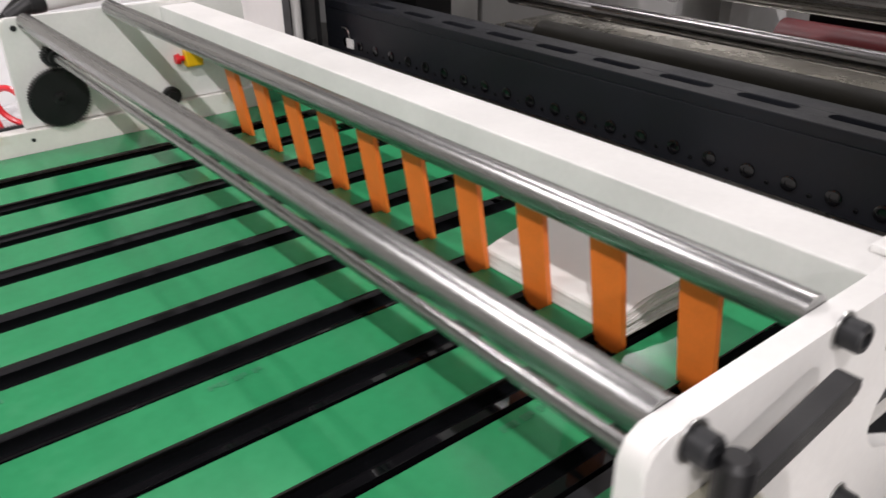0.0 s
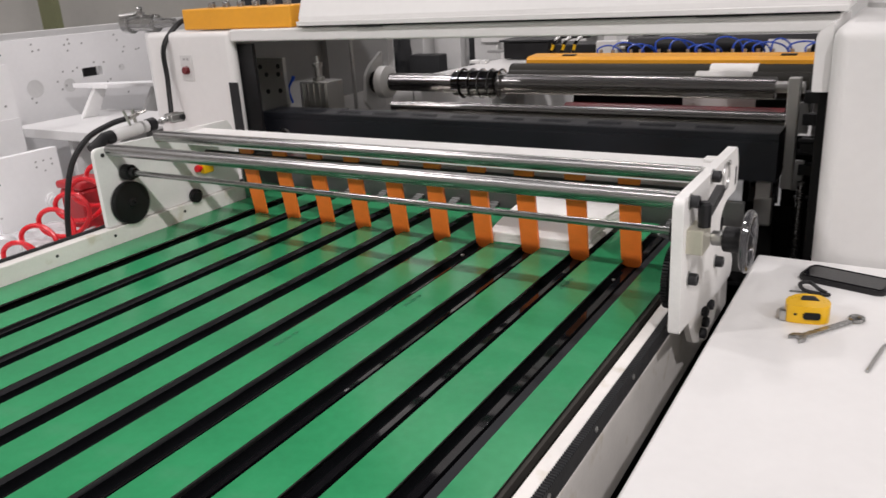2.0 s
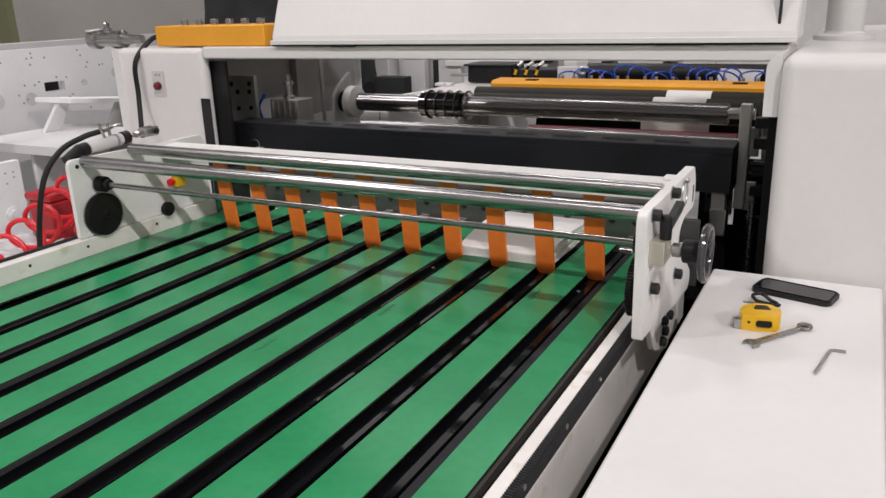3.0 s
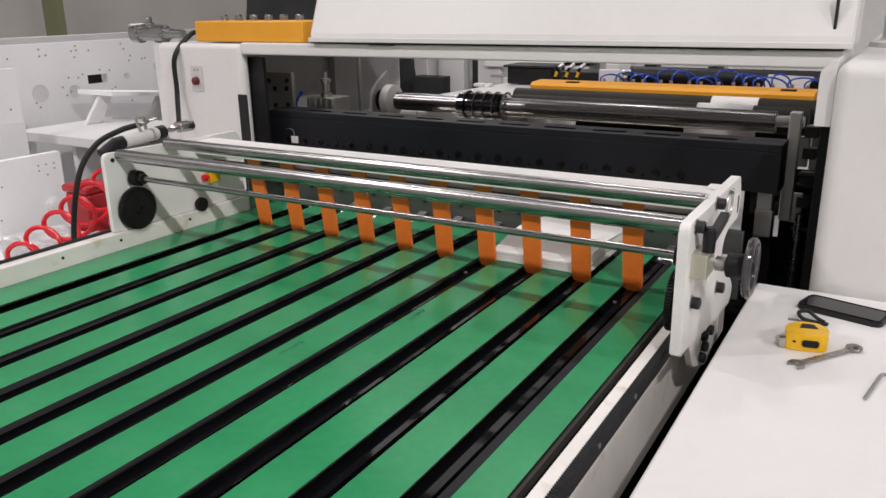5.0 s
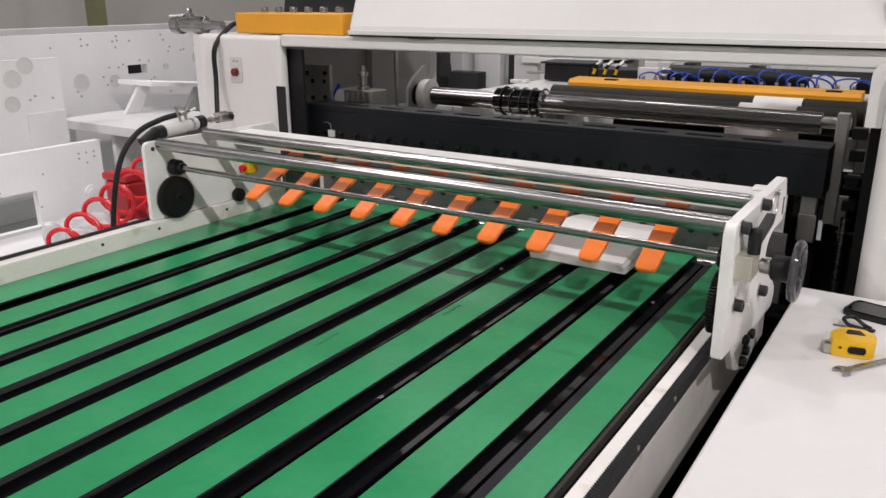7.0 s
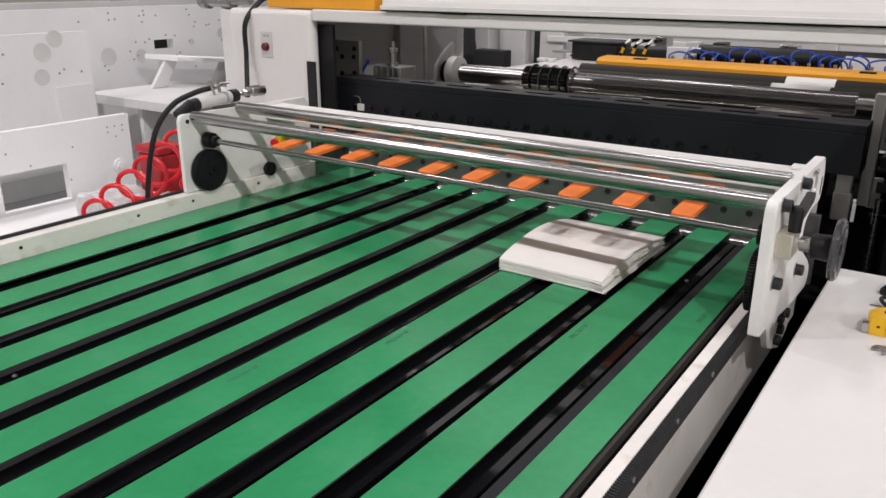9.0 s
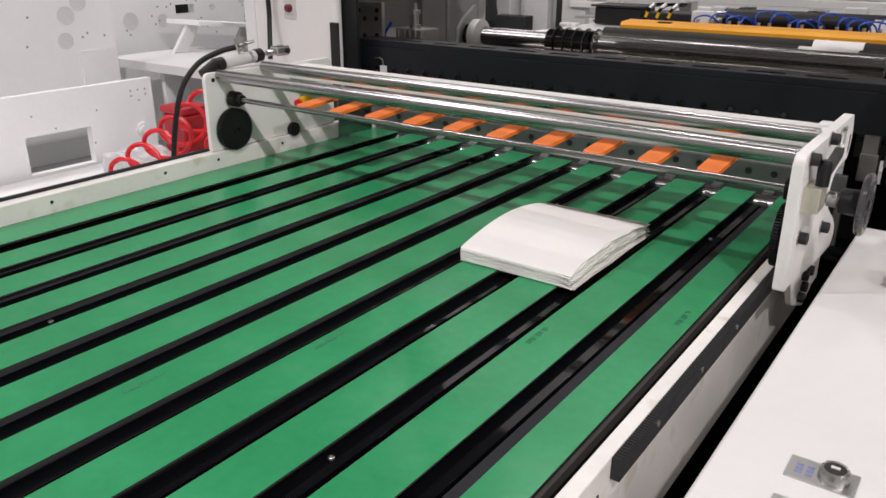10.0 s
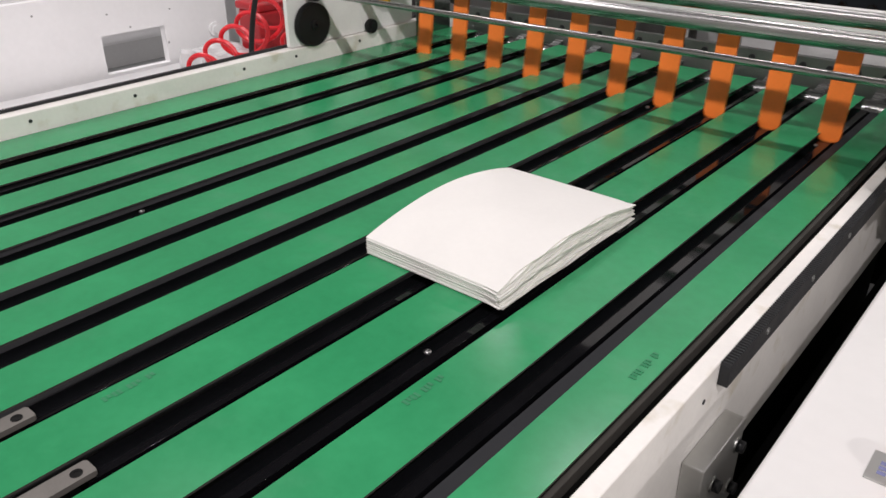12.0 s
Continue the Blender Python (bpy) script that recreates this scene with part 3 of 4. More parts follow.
part("guide_rod", cyl((-1.59, 1.50, 0.921), (-0.165, 1.50, 0.921), 0.021, 32), DRUM, lower)
part("tray", box(-1.60, -0.165, 1.34, 1.90, 0.842, 0.85, 0.001), mat("rolled_tray_steel", (0.50, 0.48, 0.42), 0.25, 1, 0.2, 6, 0.1, 120), lower, "bare steel tray")
part("tray_paper", box(-0.56, -0.37, 1.605, 1.72, 0.8505, 0.852, 0), PAPER, lower, "white paper strip on the tray")

# ---- machine frame round the opening ----
left = thing("machine_pillar", (-2.1, 1.2, 0), "white enamelled machine pillar with a red push button", "machine housing")
part("housing", box(-2.33, -1.905, 1.0, 1.044, 0.0, 1.248, 0.02, 4), WHITE, left, "white enamelled front")
part("side_wall", box(-2.328, -2.10, 1.045, 2.2, 0.0, 1.22, 0.004), WHITE, left)
part("top_sheet", box(-2.328, -1.908, 1.045, 2.2, 1.221, 1.246, 0.004), WHITE, left)
# button in the darker red, which puts its shade into the colour
part("push_button", lathe((-2.13, 1.0, 1.115), (0, -1, 0), [(0, 0.016), (0.003, 0.016), (0.006, 0.012), (0.016, 0.014), (0.020, 0.010)], 24), DARK_RED, left, "red push button")
np_ = part("name_plate", box(-2.158, -2.100, 0.9965, 0.9995, 1.078, 1.168, 0.0005), PALE, left, "pale sticker behind the button")
for x in (-2.142, -2.125):
    part("printed_mark", box(x, x + 0.011, 0.9958, 0.9963, 1.150, 1.158, 0), GREY, np_)
# two black strips draw the dark interior that begins at the pillar edge
part("opening_shade_edge", box(-1.930, -1.888, 0.994, 0.9985, 0.72, 1.075, 0.001), BLACK, left, "black strip standing for the dark opening at the pillar edge")
part("opening_shade_strip", box(-1.925, -1.847, 1.0455, 1.06, 0.6, 1.2, 0.001), BLACK, left, "black strip standing for the dark inside of the opening")
right = thing("machine_cover", (0.3, 1.4, 0), "smooth white enamelled machine cover", "machine housing")
part("cover", box(-0.022, 0.62, 0.82, 2.3, 0.0, 1.245, 0.035, 5), WHITE, right)
part("flange", prism(rounded([(-0.056, 1.225), (-0.023, 1.245), (-0.023, 1.10), (-0.056, 1.10)], [0.018, 0.004, 0.002, 0.002]), "y", 0.86, 1.25, 0.002), WHITE, right, "white folded flange")
# added black sheet, stands for the unlit inside next to the cover
part("inner_shade_sheet", box(-0.05, -0.023, 0.95, 2.2, 0.3, 1.09, 0.002), VOID, right, "black sheet added for the dark inside the opening")
part("post_foot", lathe((0.08, 1.35, 1.2455), (0, 0, 1), [(0, 0.075), (0.012, 0.075), (0.016, 0.052), (0.022, 0.05)], 32), PALE, right)
part("post", cyl((0.08, 1.35, 1.26), (0.08, 1.35, 1.9), 0.047, 32), PALE, right, "round pale post")
header = thing("machine_hood", (-1, 1.2, 1.2), "white sheet-metal hood over the machine opening", "machine housing")
part("header_sheet", box(-1.90, -0.022, 1.0, 1.10, 1.212, 1.252, 0.006, 3), WHITE, header)
part("dark_seam", box(-1.60, -0.03, 1.012, 1.08, 1.2525, 1.262, 0), BLACK, header, "dark seam under the lid")
part("lid", prism([(0.995, 1.262), (1.0, 1.285), (1.27, 1.95), (1.30, 1.95), (1.17, 1.262)], "x", -1.585, -0.008, 0.004), WHITE, header, "tilted white lid")
part("lid_edge", box(-1.585, -0.008, 0.985, 0.994, 1.258, 1.272, 0.002), WHITE, header)
part("lid_handle", box(-0.055, -0.048, 1.005, 1.02, 1.30, 1.38, 0.002), BLACK_STEEL, header)
part("latch", box(-1.35, -1.26, 0.99, 1.0, 1.250, 1.258, 0.001), BLACK, header)
for x in (-0.28, -1.36):
    part("hinge", box(x - 0.06, x + 0.06, 0.9955, 0.9995, 1.252, 1.2575, 0.001), BLACK, header)

inner = thing("inner_frame", (-1.95, 1.8, 0.5), "grey inner side sheet of the machine", "machine part")
part("side_sheet", box(-2.098, -2.082, 1.064, 2.2, 0.5, 1.21, 0.002), GREY, inner)
part("lower_sheet", box(-2.0815, -2.07, 1.30, 2.2, 0.5, 0.90, 0.002), WHITE, inner, "white lower sheet")
part("rebate", box(-2.0815, -2.05, 1.70, 1.74, 0.902, 1.21, 0.002), GREY, inner)
part("guide_plate", box(-2.04, -1.897, 1.245, 1.262, 0.70, 1.13, 0.002), ALU, inner, "machined guide plate")
for x, z in ((-2.01, 1.098), (-1.92, 1.101), (-1.982, 1.069), (-1.924, 1.071), (-1.985, 1.006), (-1.923, 1.01)):
    cap_screw((x, 1.245, z), (0, -1, 0), 0.009, 0.004, inner)
part("thin_post", cyl((-1.86, 1.62, 0.7), (-1.86, 1.62, 1.21), 0.008), STEEL, inner)
valve = thing("air_cylinder", (-1.80, 1.33, 0.9), "square aluminium air cylinder standing behind the beam", "machine part")
part("body", box(-1.876, -1.746, 1.30, 1.40, 0.925, 1.036, 0.003), ALU, valve)
part("base_block", box(-1.90, -1.735, 1.29, 1.41, 0.83, 0.9245, 0.003), BLACK, valve, "black mounting block")
for i in range(5):
    part("rib", box(-1.872 + i * 0.027, -1.860 + i * 0.027, 1.2955, 1.2995, 0.93, 1.032, 0.001), ALU, valve)
part("rod", lathe((-1.815, 1.345, 1.036), (0, 0, 1), [(0, 0.022), (0.012, 0.022), (0.014, 0.013), (0.05, 0.013), (0.052, 0.019), (0.066, 0.019), (0.068, 0.008), (0.09, 0.007)], 20), STEEL, valve)
part("air_fitting", merged(tube(smooth_path([(-1.90, 1.28, 0.96), (-1.905, 1.27, 1.01), (-1.885, 1.275, 1.05)]), 0.005), cyl((-1.885, 1.275, 1.045), (-1.88, 1.277, 1.06), 0.007)), BLUE, valve, "blue air hose fitting")

roller = thing("draw_roller", (-1.0, 1.72, 0.98), "polished steel roller with a black ribbed sleeve", "roller")
part("drum", cyl((-1.74, 1.72, 0.98), (-0.25, 1.72, 0.98), 0.036, 48, None, 0.002), DRUM, roller)
part("journal", cyl((-0.25, 1.72, 0.985), (-0.165, 1.72, 0.985), 0.019, 24), STEEL, roller)
part("sleeve", cyl((-1.435, 1.72, 0.98), (-1.245, 1.72, 0.98), 0.050, 40, None, 0.004), BLACK_GLOSS, roller, "black rubber sleeve")
for i in range(5):
    part("ring", lathe((-1.40 + i * 0.042, 1.72, 0.98), (1, 0, 0), [(0, 0.05), (0.001, 0.058), (0.003, 0.058), (0.004, 0.05)], 32), clear if i else BLACK, roller, "glossy clear plastic ring")
hub = part("bearing_hub", lathe((-1.80, 1.72, 0.98), (1, 0, 0), [(0, 0.05), (0.01, 0.066), (0.045, 0.066), (0.06, 0.04)], 32), CAST, roller, "white bearing hub")
part("hub_gear", toothed((-1.815, 1.72, 0.98), "x", 0.045, 0.006, 0.02, 24), BLACK, hub)
part("bracket", prism(rounded([(1.66, 0.90), (1.67, 1.01), (1.71, 1.05), (1.80, 1.10), (1.80, 0.86), (1.70, 0.86)], 0.01), "x", -1.85, -1.835, 0.002), PALE, roller, "pale cast bracket")
slab = thing("bearing_slab", (-0.135, 1.3, 0.75), "upright pale steel bearing slab at the opening", "machine part")
part("slab", box(-0.158, -0.128, 1.28, 1.315, 0.768, 1.072, 0.003), CAST, slab)
part("rail_block", box(-0.138, -0.106, 1.332, 1.350, 0.752, 0.838, 0.002), PALE, slab, "pale guide block")
part("upper_block", box(-0.138, -0.106, 1.332, 1.350, 0.915, 1.0, 0.002), GREY, slab, "grey guide block")
part("shaft_nut", cyl((-0.104, 1.33, 0.655), (-0.104, 1.33, 0.722), 0.016, 6), STEEL, slab)
for z in (0.865, 0.895, 0.735):
    part("dowel", cyl((-0.125, 1.325, z), (-0.070, 1.325, z), 0.0075, 14, None, 0.001), BLACK_STEEL, slab)
for z in (0.80, 0.87, 0.94, 1.0):
    part("terminal", box(-0.12, -0.085, 1.32, 1.36, z, z + 0.03, 0.002), BLACK_STEEL, slab)
part("guide_shaft", cyl((-0.10, 1.25, 0.55), (-0.10, 1.25, 0.80), 0.011), CHROME, slab)

# black sheets put in so the depth of the opening stays dark
backing = thing("shade_backing", (-0.2, 1.4, 0.3), "black sheets added low in the machine opening for its dark depth", "machine part")
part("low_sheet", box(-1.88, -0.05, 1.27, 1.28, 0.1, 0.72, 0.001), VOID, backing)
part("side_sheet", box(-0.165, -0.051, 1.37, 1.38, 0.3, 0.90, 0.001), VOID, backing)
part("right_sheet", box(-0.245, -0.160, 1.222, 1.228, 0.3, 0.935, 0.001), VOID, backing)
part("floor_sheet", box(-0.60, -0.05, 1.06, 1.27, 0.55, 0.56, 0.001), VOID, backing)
part("wing_sheet", box(-1.7325, -1.7285, 0.806, 0.975, 0.70, 0.862, 0.001), mat("polished_wing_sheet", (0.30, 0.32, 0.31), 0.16, 1, 0.1, 6), backing, "dull steel wing sheet that mirrors the green belts")

# far rollers, web and tubes
unwind = thing("print_unit", (-0.9, 2.6, 0.5), "dark roller unit with amber cover strip and white web", "machine part")
part("rubber_roller", cyl((-1.38, 2.10, 0.934), (-0.19, 2.10, 0.934), 0.05, 32), RUBBER, unwind, "olive black rubber roller")
part("rubber_roller", cyl((-1.42, 2.205, 0.955), (-0.17, 2.205, 0.955), 0.045, 32), RUBBER, unwind, "olive black rubber roller")
part("black_roller", cyl((-1.15, 2.30, 0.83), (-0.20, 2.30, 0.83), 0.055, 32), BLACK, unwind)
part("side_cheek", box(-1.44, -1.425, 2.0, 2.40, 0.60, 0.96, 0.004), PALE, unwind, "pale side cheek")
part("red_roller", cyl((-1.07, 1.97, 0.825), (-0.25, 1.97, 0.825), 0.05, 32), DARK_RED, unwind, "dark red roller")
part("cover_strip", prism([(2.285, 0.985), (2.285, 1.005), (2.30, 1.018), (2.40, 1.022), (2.40, 0.985)], "x", -1.39, -0.20, 0.002), AMBER, unwind, "amber cover strip")
for x in (-1.20, -0.30):
    part("strip_catch", box(x - 0.028, x + 0.028, 2.31, 2.345, 1.0185, 1.024, 0.001), BLACK, unwind)
web = []
for a, b, r, cy, cz in ((-30, 100, 0.0515, 2.10, 0.934), (-10, 120, 0.0465, 2.205, 0.955)):
    pts = [(cy - r * math.cos(radians(g)), cz + r * math.sin(radians(g))) for g in range(a, b, 12)]
    web.append(prism(pts + [(p[0] + 0.0005, p[1] - 0.0012) for p in pts[::-1]], "x", -0.59 + (0.03 if cy > 2.15 else 0), -0.385, 0))
web.append(box(-0.62, -0.36, 2.02, 2.0235, 0.80, 0.90, 0))
for w in web:
    part("paper_web", w, PAPER, unwind, "white paper web round the rollers")
part("top_drum", cyl((-1.06, 2.72, 1.02), (-0.12, 2.72, 1.02), 0.045, 32), BLACK, unwind, "black drum")
part("drum_bracket", box(-1.20, -1.10, 2.66, 2.70, 0.92, 1.05, 0.004), WHITE, unwind, "white bracket")
part("drum_clamp", merged(cyl((-1.10, 2.70, 1.01), (-1.03, 2.70, 1.01), 0.02), cyl((-1.08, 2.66, 1.04), (-1.04, 2.66, 1.04), 0.014)), STEEL, unwind)
part("paper_tail", prism([(-0.47, 0.95), (-0.29, 0.95), (-0.25, 1.045), (-0.43, 1.05)], "y", 2.665, 2.667, 0), PAPER, unwind, "white paper tail over the drum")
part("motor_box", box(-1.72, -1.47, 2.72, 2.9, 0.96, 1.045, 0.006), BLACK, unwind, "black motor box")
part("motor_box", box(-1.44, -1.20, 2.74, 2.9, 0.96, 1.03, 0.006), BLACK_STEEL, unwind, "black motor box")
part("motor_rim", box(-1.74, -1.45, 2.71, 2.91, 1.045, 1.055, 0.003), BLACK_STEEL, unwind)
for x in (-1.36, -0.16):
    part("standard", box(x - 0.02, x + 0.02, 2.15, 2.7, 0.0, 0.90, 0.004), PALE, unwind)
rng = random.Random(4)
for i in range(15):
    x = -1.08 + i * 0.06 + rng.uniform(-0.015, 0.015)
    h = rng.uniform(0.02, 0.06)
    w = rng.uniform(0.03, 0.11)
    pts = smooth_path([(x, 2.42, 0.99), (x + rng.uniform(-0.02, 0.01), 2.42, 1.01 + h), (x + w * 0.4, 2.45, 1.025 + h), (x + w, 2.50, 1.0 + h * 0.9), (x + w * 1.1, 2.54, 0.96)], 6)
    part("air_tube", tube(pts, 0.0036, 8), BLUE, unwind, "blue air tube")
    part("fitting", merged(cyl((x, 2.42, 0.985), (x, 2.42, 1.025), 0.0055, 12), cyl((x, 2.42, 1.018), (x, 2.42, 1.034), 0.0075, 6)), STEEL, unwind)
part("manifold", box(-1.12, -0.18, 2.402, 2.44, 0.96, 0.988, 0.003), ALU, unwind, "aluminium air manifold")
for i in range(3):
    x = -1.40 + i * 0.055
    part("hose", tube(smooth_path([(x, 2.58, 0.97), (x + 0.008, 2.58, 1.03), (x + 0.035, 2.60, 1.07), (x + 0.06, 2.66, 1.075)], 6), 0.008, 8), BLACK_GLOSS, unwind)
    part("hose_band", cyl((x + 0.006, 2.58, 1.018), (x + 0.014, 2.584, 1.042), 0.0095, 12), YELLOW, unwind, "yellow hose band")
    part("hose_end", cyl((x + 0.022, 2.59, 1.058), (x + 0.04, 2.605, 1.078), 0.010, 12), ALU, unwind)
far = thing("far_machine_frame", (-1.9, 4.2, 0), "pale painted frames of the next machine", "machine housing")
part("frame_plate", box(-3.4, -2.62, 4.2, 4.26, 0.0, 1.6, 0.01), PALE, far)
part("table_sheet", prism([(-1.83, 2.10), (-1.45, 2.10), (-1.45, 3.05), (-1.74, 3.05)], "z", 0.935, 0.955, 0.003), WHITE, far, "white feed table sheet")
part("table_front", box(-1.83, -1.46, 2.08, 2.098, 0.40, 0.935, 0.003), WHITE, far)
part("low_panel", box(-2.60, -1.46, 2.24, 2.26, 0.0, 0.86, 0.003), WHITE, far, "white low panel")
part("panel_seam", box(-1.98, -1.974, 2.236, 2.2395, 0.1, 0.86, 0), GREY, far)
part("white_post", box(-2.14, -2.07, 2.23, 2.235, 0.86, 1.20, 0.002), WHITE, far)
part("control_cabinet", box(-2.85, -2.60, 3.35, 3.6, 0.0, 1.12, 0.008), PALE, far, "pale grey control cabinet")
part("cabinet_mark", box(-2.72, -2.70, 3.345, 3.3495, 1.0, 1.02, 0), BLACK, far)
part("upright", box(-2.55, -2.36, 3.4, 3.48, 0.0, 1.5, 0.006), PALE, far)
part("upright", box(-2.34, -2.31, 3.5, 3.55, 0.0, 1.5, 0.004), GREY, far)
part("upright", box(-2.26, -2.10, 3.4, 3.46, 0.0, 1.5, 0.006), PALE, far)
part("upright", box(-2.06, -1.98, 3.6, 3.68, 0.0, 1.5, 0.006), WHITE, far)
part("dark_upright", box(-2.31, -2.262, 3.42, 3.45, 0.0, 1.5, 0.004), BLACK_STEEL, far)
part("cross_member", box(-2.20, -1.30, 3.38, 3.42, 0.985, 1.02, 0.004), WHITE, far)
part("cross_member", box(-2.12, -1.60, 3.3, 3.34, 0.93, 0.945, 0.003), GREY, far)
part("cross_member", box(-1.50, -0.1, 3.5, 3.6, 1.03, 1.07, 0.004), PALE, far)
gusset = part("gusset", box(-1.93, -1.76, 3.10, 3.11, 0.90, 0.952, 0.002), WHITE, far, "white drilled gusset")
for x in (-1.90, -1.86, -1.82, -1.79):
    part("gusset_hole", cyl((x, 3.0985, 0.94), (x, 3.0995, 0.94), 0.005, 10), BLACK, gusset)
for x, z, w in ((-1.83, 0.957, 0.05), (-1.77, 0.958, 0.03)):
    part("table_clip", box(x, x + w, 2.55, 2.60, 0.955, 0.972, 0.004), WHITE, far)
part("motor", box(-2.62, -2.40, 3.2, 3.3, 0.80, 0.93, 0.006), BLACK_STEEL, far, "dark motor on the frame")
part("back_panel", box(-2.6, 0.8, 4.4, 4.46, 0.0, 1.6, 0.006), PALE, far)
rng = random.Random(11)
for i in range(8):
    x = -1.45 + i * 0.17 + rng.uniform(-0.05, 0.05)
    w, z = rng.uniform(0.03, 0.10), rng.uniform(1.0, 1.06)
    part("bracket", box(x, x + w, 3.2, 3.3, 0.8, z, 0.004), (STEEL, PALE, BLACK_STEEL, WHITE)[i % 4], far)

# ---- amber terminal box and wrapped goods ----
term = thing("terminal_box", (-1.9, 1.08, 1.252), "amber steel box with chrome caps on the machine pillar", "control box")
part("box_body", box(-2.135, -1.635, 1.018, 1.15, 1.2525, 1.323, 0.005, 3), AMBER, term)
for i in range(6):
    part("chrome_cap", lathe((-2.05 + i * 0.07, 1.085, 1.323), (0, 0, 1), [(0, 0.014), (0.016, 0.014), (0.02, 0.01)], 18), CHROME, term)
part("cable_gland", lathe((-2.135, 1.085, 1.285), (-1, 0, 0), [(0, 0.02), (0.012, 0.02), (0.014, 0.014), (0.04, 0.013)], 18), BLACK, term)
cable = tagged(part("power_cable", tube(smooth_path([(-2.165, 1.085, 1.285), (-2.195, 1.05, 1.275), (-2.218, 0.985, 1.20), (-2.222, 0.980, 1.08), (-2.20, 0.95, 0.93)]), 0.009), BLACK), "black power cable hanging from the amber box", "cable")
wrap = thing("wrapped_pallet", (-3.3, 3.4, 0), "goods under dark crinkled stretch film", "package")
bm = box(-3.9, -2.7, 3.1, 3.9, 0.02, 1.47, 0)
bmesh.ops.subdivide_edges(bm, edges=bm.edges[:], cuts=14, use_grid_fill=True)
for v in bm.verts:
    n = noise.noise_vector(v.co * 6)
    v.co += n * 0.03
part("film", bm, mat("dark_stretch_film", (0.02, 0.021, 0.024), 0.16, 0, 0.3, 9), wrap)

# ---- cabinet beside the conveyor, with tools on it ----
ZC = 0.742
cab = thing("side_cabinet", (0.3, 0, 0), "white enamelled control cabinet beside the conveyor", "cabinet")
part("body", box(-0.128, 0.232, -1.6, 0.795, 0.03, ZC, 0.006, 3), WHITE, cab)
part("plinth", box(-0.10, 0.21, -1.58, 0.78, 0.0, 0.03, 0.002), BLACK, cab)
for i, (y, capm, lab) in enumerate(((-0.222, BLACK_GLOSS, "black selector switch"), (-0.312, TEAL, "green push button"), (-0.405, RED_CAP, "red mushroom button"))):
    plate = part("legend_plate", box(-0.045, 0.032, y - 0.024, y + 0.024, ZC + 0.0003, ZC + 0.0018, 0.0004), ALU, cab, "grey engraved legend plate")
    for j in range(2):
        for n in range(3):
            part("engraving", box(-0.036 + j * 0.012, -0.028 + j * 0.012, y - 0.012 + n * 0.008, y - 0.0065 + n * 0.008, ZC + 0.0018, ZC + 0.0021, 0), BLUE_INK, plate, "blue engraving, not readable")
    if i < 2:
        part("bezel", lathe((0.006, y, ZC + 0.0018), (0, 0, 1), [(0, 0.018), (0.012, 0.0175), (0.015, 0.0155), (0.0145, 0.014)], 32), CHROME, plate)
        part("cap", lathe((0.006, y, ZC + 0.012), (0, 0, 1), [(0, 0.0138), (0.004, 0.0135), (0.0045, 0.012)], 28), capm, plate, lab)
    else:
        part("cap", lathe((0.006, y, ZC + 0.0018), (0, 0, 1), [(0, 0.013), (0.016, 0.013), (0.018, 0.022), (0.028, 0.024), (0.036, 0.02), (0.039, 0.01)], 32), capm, plate, lab)
part("pointer", box(0.001, 0.011, -0.224, -0.220, ZC + 0.0165, ZC + 0.0185, 0.0004), WHITE, cab)

phone = thing("mobile_phone", (0.06, 0.68, ZC), "black mobile phone lying face up on the cabinet", "phone")


def slab_at(L, W, H, r, m):
    pts = rounded([(-L / 2, -W / 2), (L / 2, -W / 2), (L / 2, W / 2), (-L / 2, W / 2)], r, 6)
    bm = prism(pts, "z", 0, H, 0.0025)
    bmesh.ops.transform(bm, matrix=m, verts=bm.verts[:])
    return bm


part("case", slab_at(0.165, 0.080, 0.011, 0.014, pose(0.062, 0.683, ZC, 0, 0, -14)), BLACK, phone)
part("screen", slab_at(0.154, 0.070, 0.001, 0.010, pose(0.062, 0.683, ZC + 0.0108, 0, 0, -14)), SCREEN, phone, "dark glass screen")
tape = thing("tape_measure", (0.01, 0.475, ZC), "yellow plastic tape measure lying on the cabinet", "tape measure")
T = pose(0.012, 0.475, ZC, 0, 0, 12)
pts = rounded([(-0.037, -0.028), (-0.018, -0.032), (0.030, -0.032), (0.040, -0.012), (0.036, 0.022), (0.012, 0.037), (-0.016, 0.030), (-0.037, 0.006)], [0.004, 0.007, 0.010, 0.010, 0.011, 0.011, 0.010, 0.006], 4)
bm = prism(pts, "z", 0.0005, 0.034, 0.002)
bmesh.ops.transform(bm, matrix=T, verts=bm.verts[:])
part("shell", bm, YELLOW, tape)
bm = slab_at(0.030, 0.006, 0.013, 0.0028, T @ pose(0.006, -0.0315, 0.010))
part("lock_button", bm, BLACK, tape, "black lock slider")
part("lock_track", slab_at(0.05, 0.003, 0.004, 0.001, T @ pose(0.0, -0.030, 0.016)), BLACK, tape)
part("sticker", prism([tuple((T @ Vector((px, py, 0)))[:2]) for px, py in rounded([(-0.012, 0.0), (0.022, 0.0), (0.015, 0.022), (-0.006, 0.022)], 0.004)], "z", ZC + 0.0341, ZC + 0.0347, 0), BLACK, tape, "dark sticker")
part("hook", slab_at(0.012, 0.012, 0.018, 0.001, T @ pose(-0.041, -0.02, 0.002)), STEEL, tape, "steel end hook")
spanner = thing("combination_spanner", (0.05, 0.43, ZC), "chrome combination spanner lying on the cabinet", "spanner")
S = pose(0.055, 0.432, ZC, 0, 0, 55)
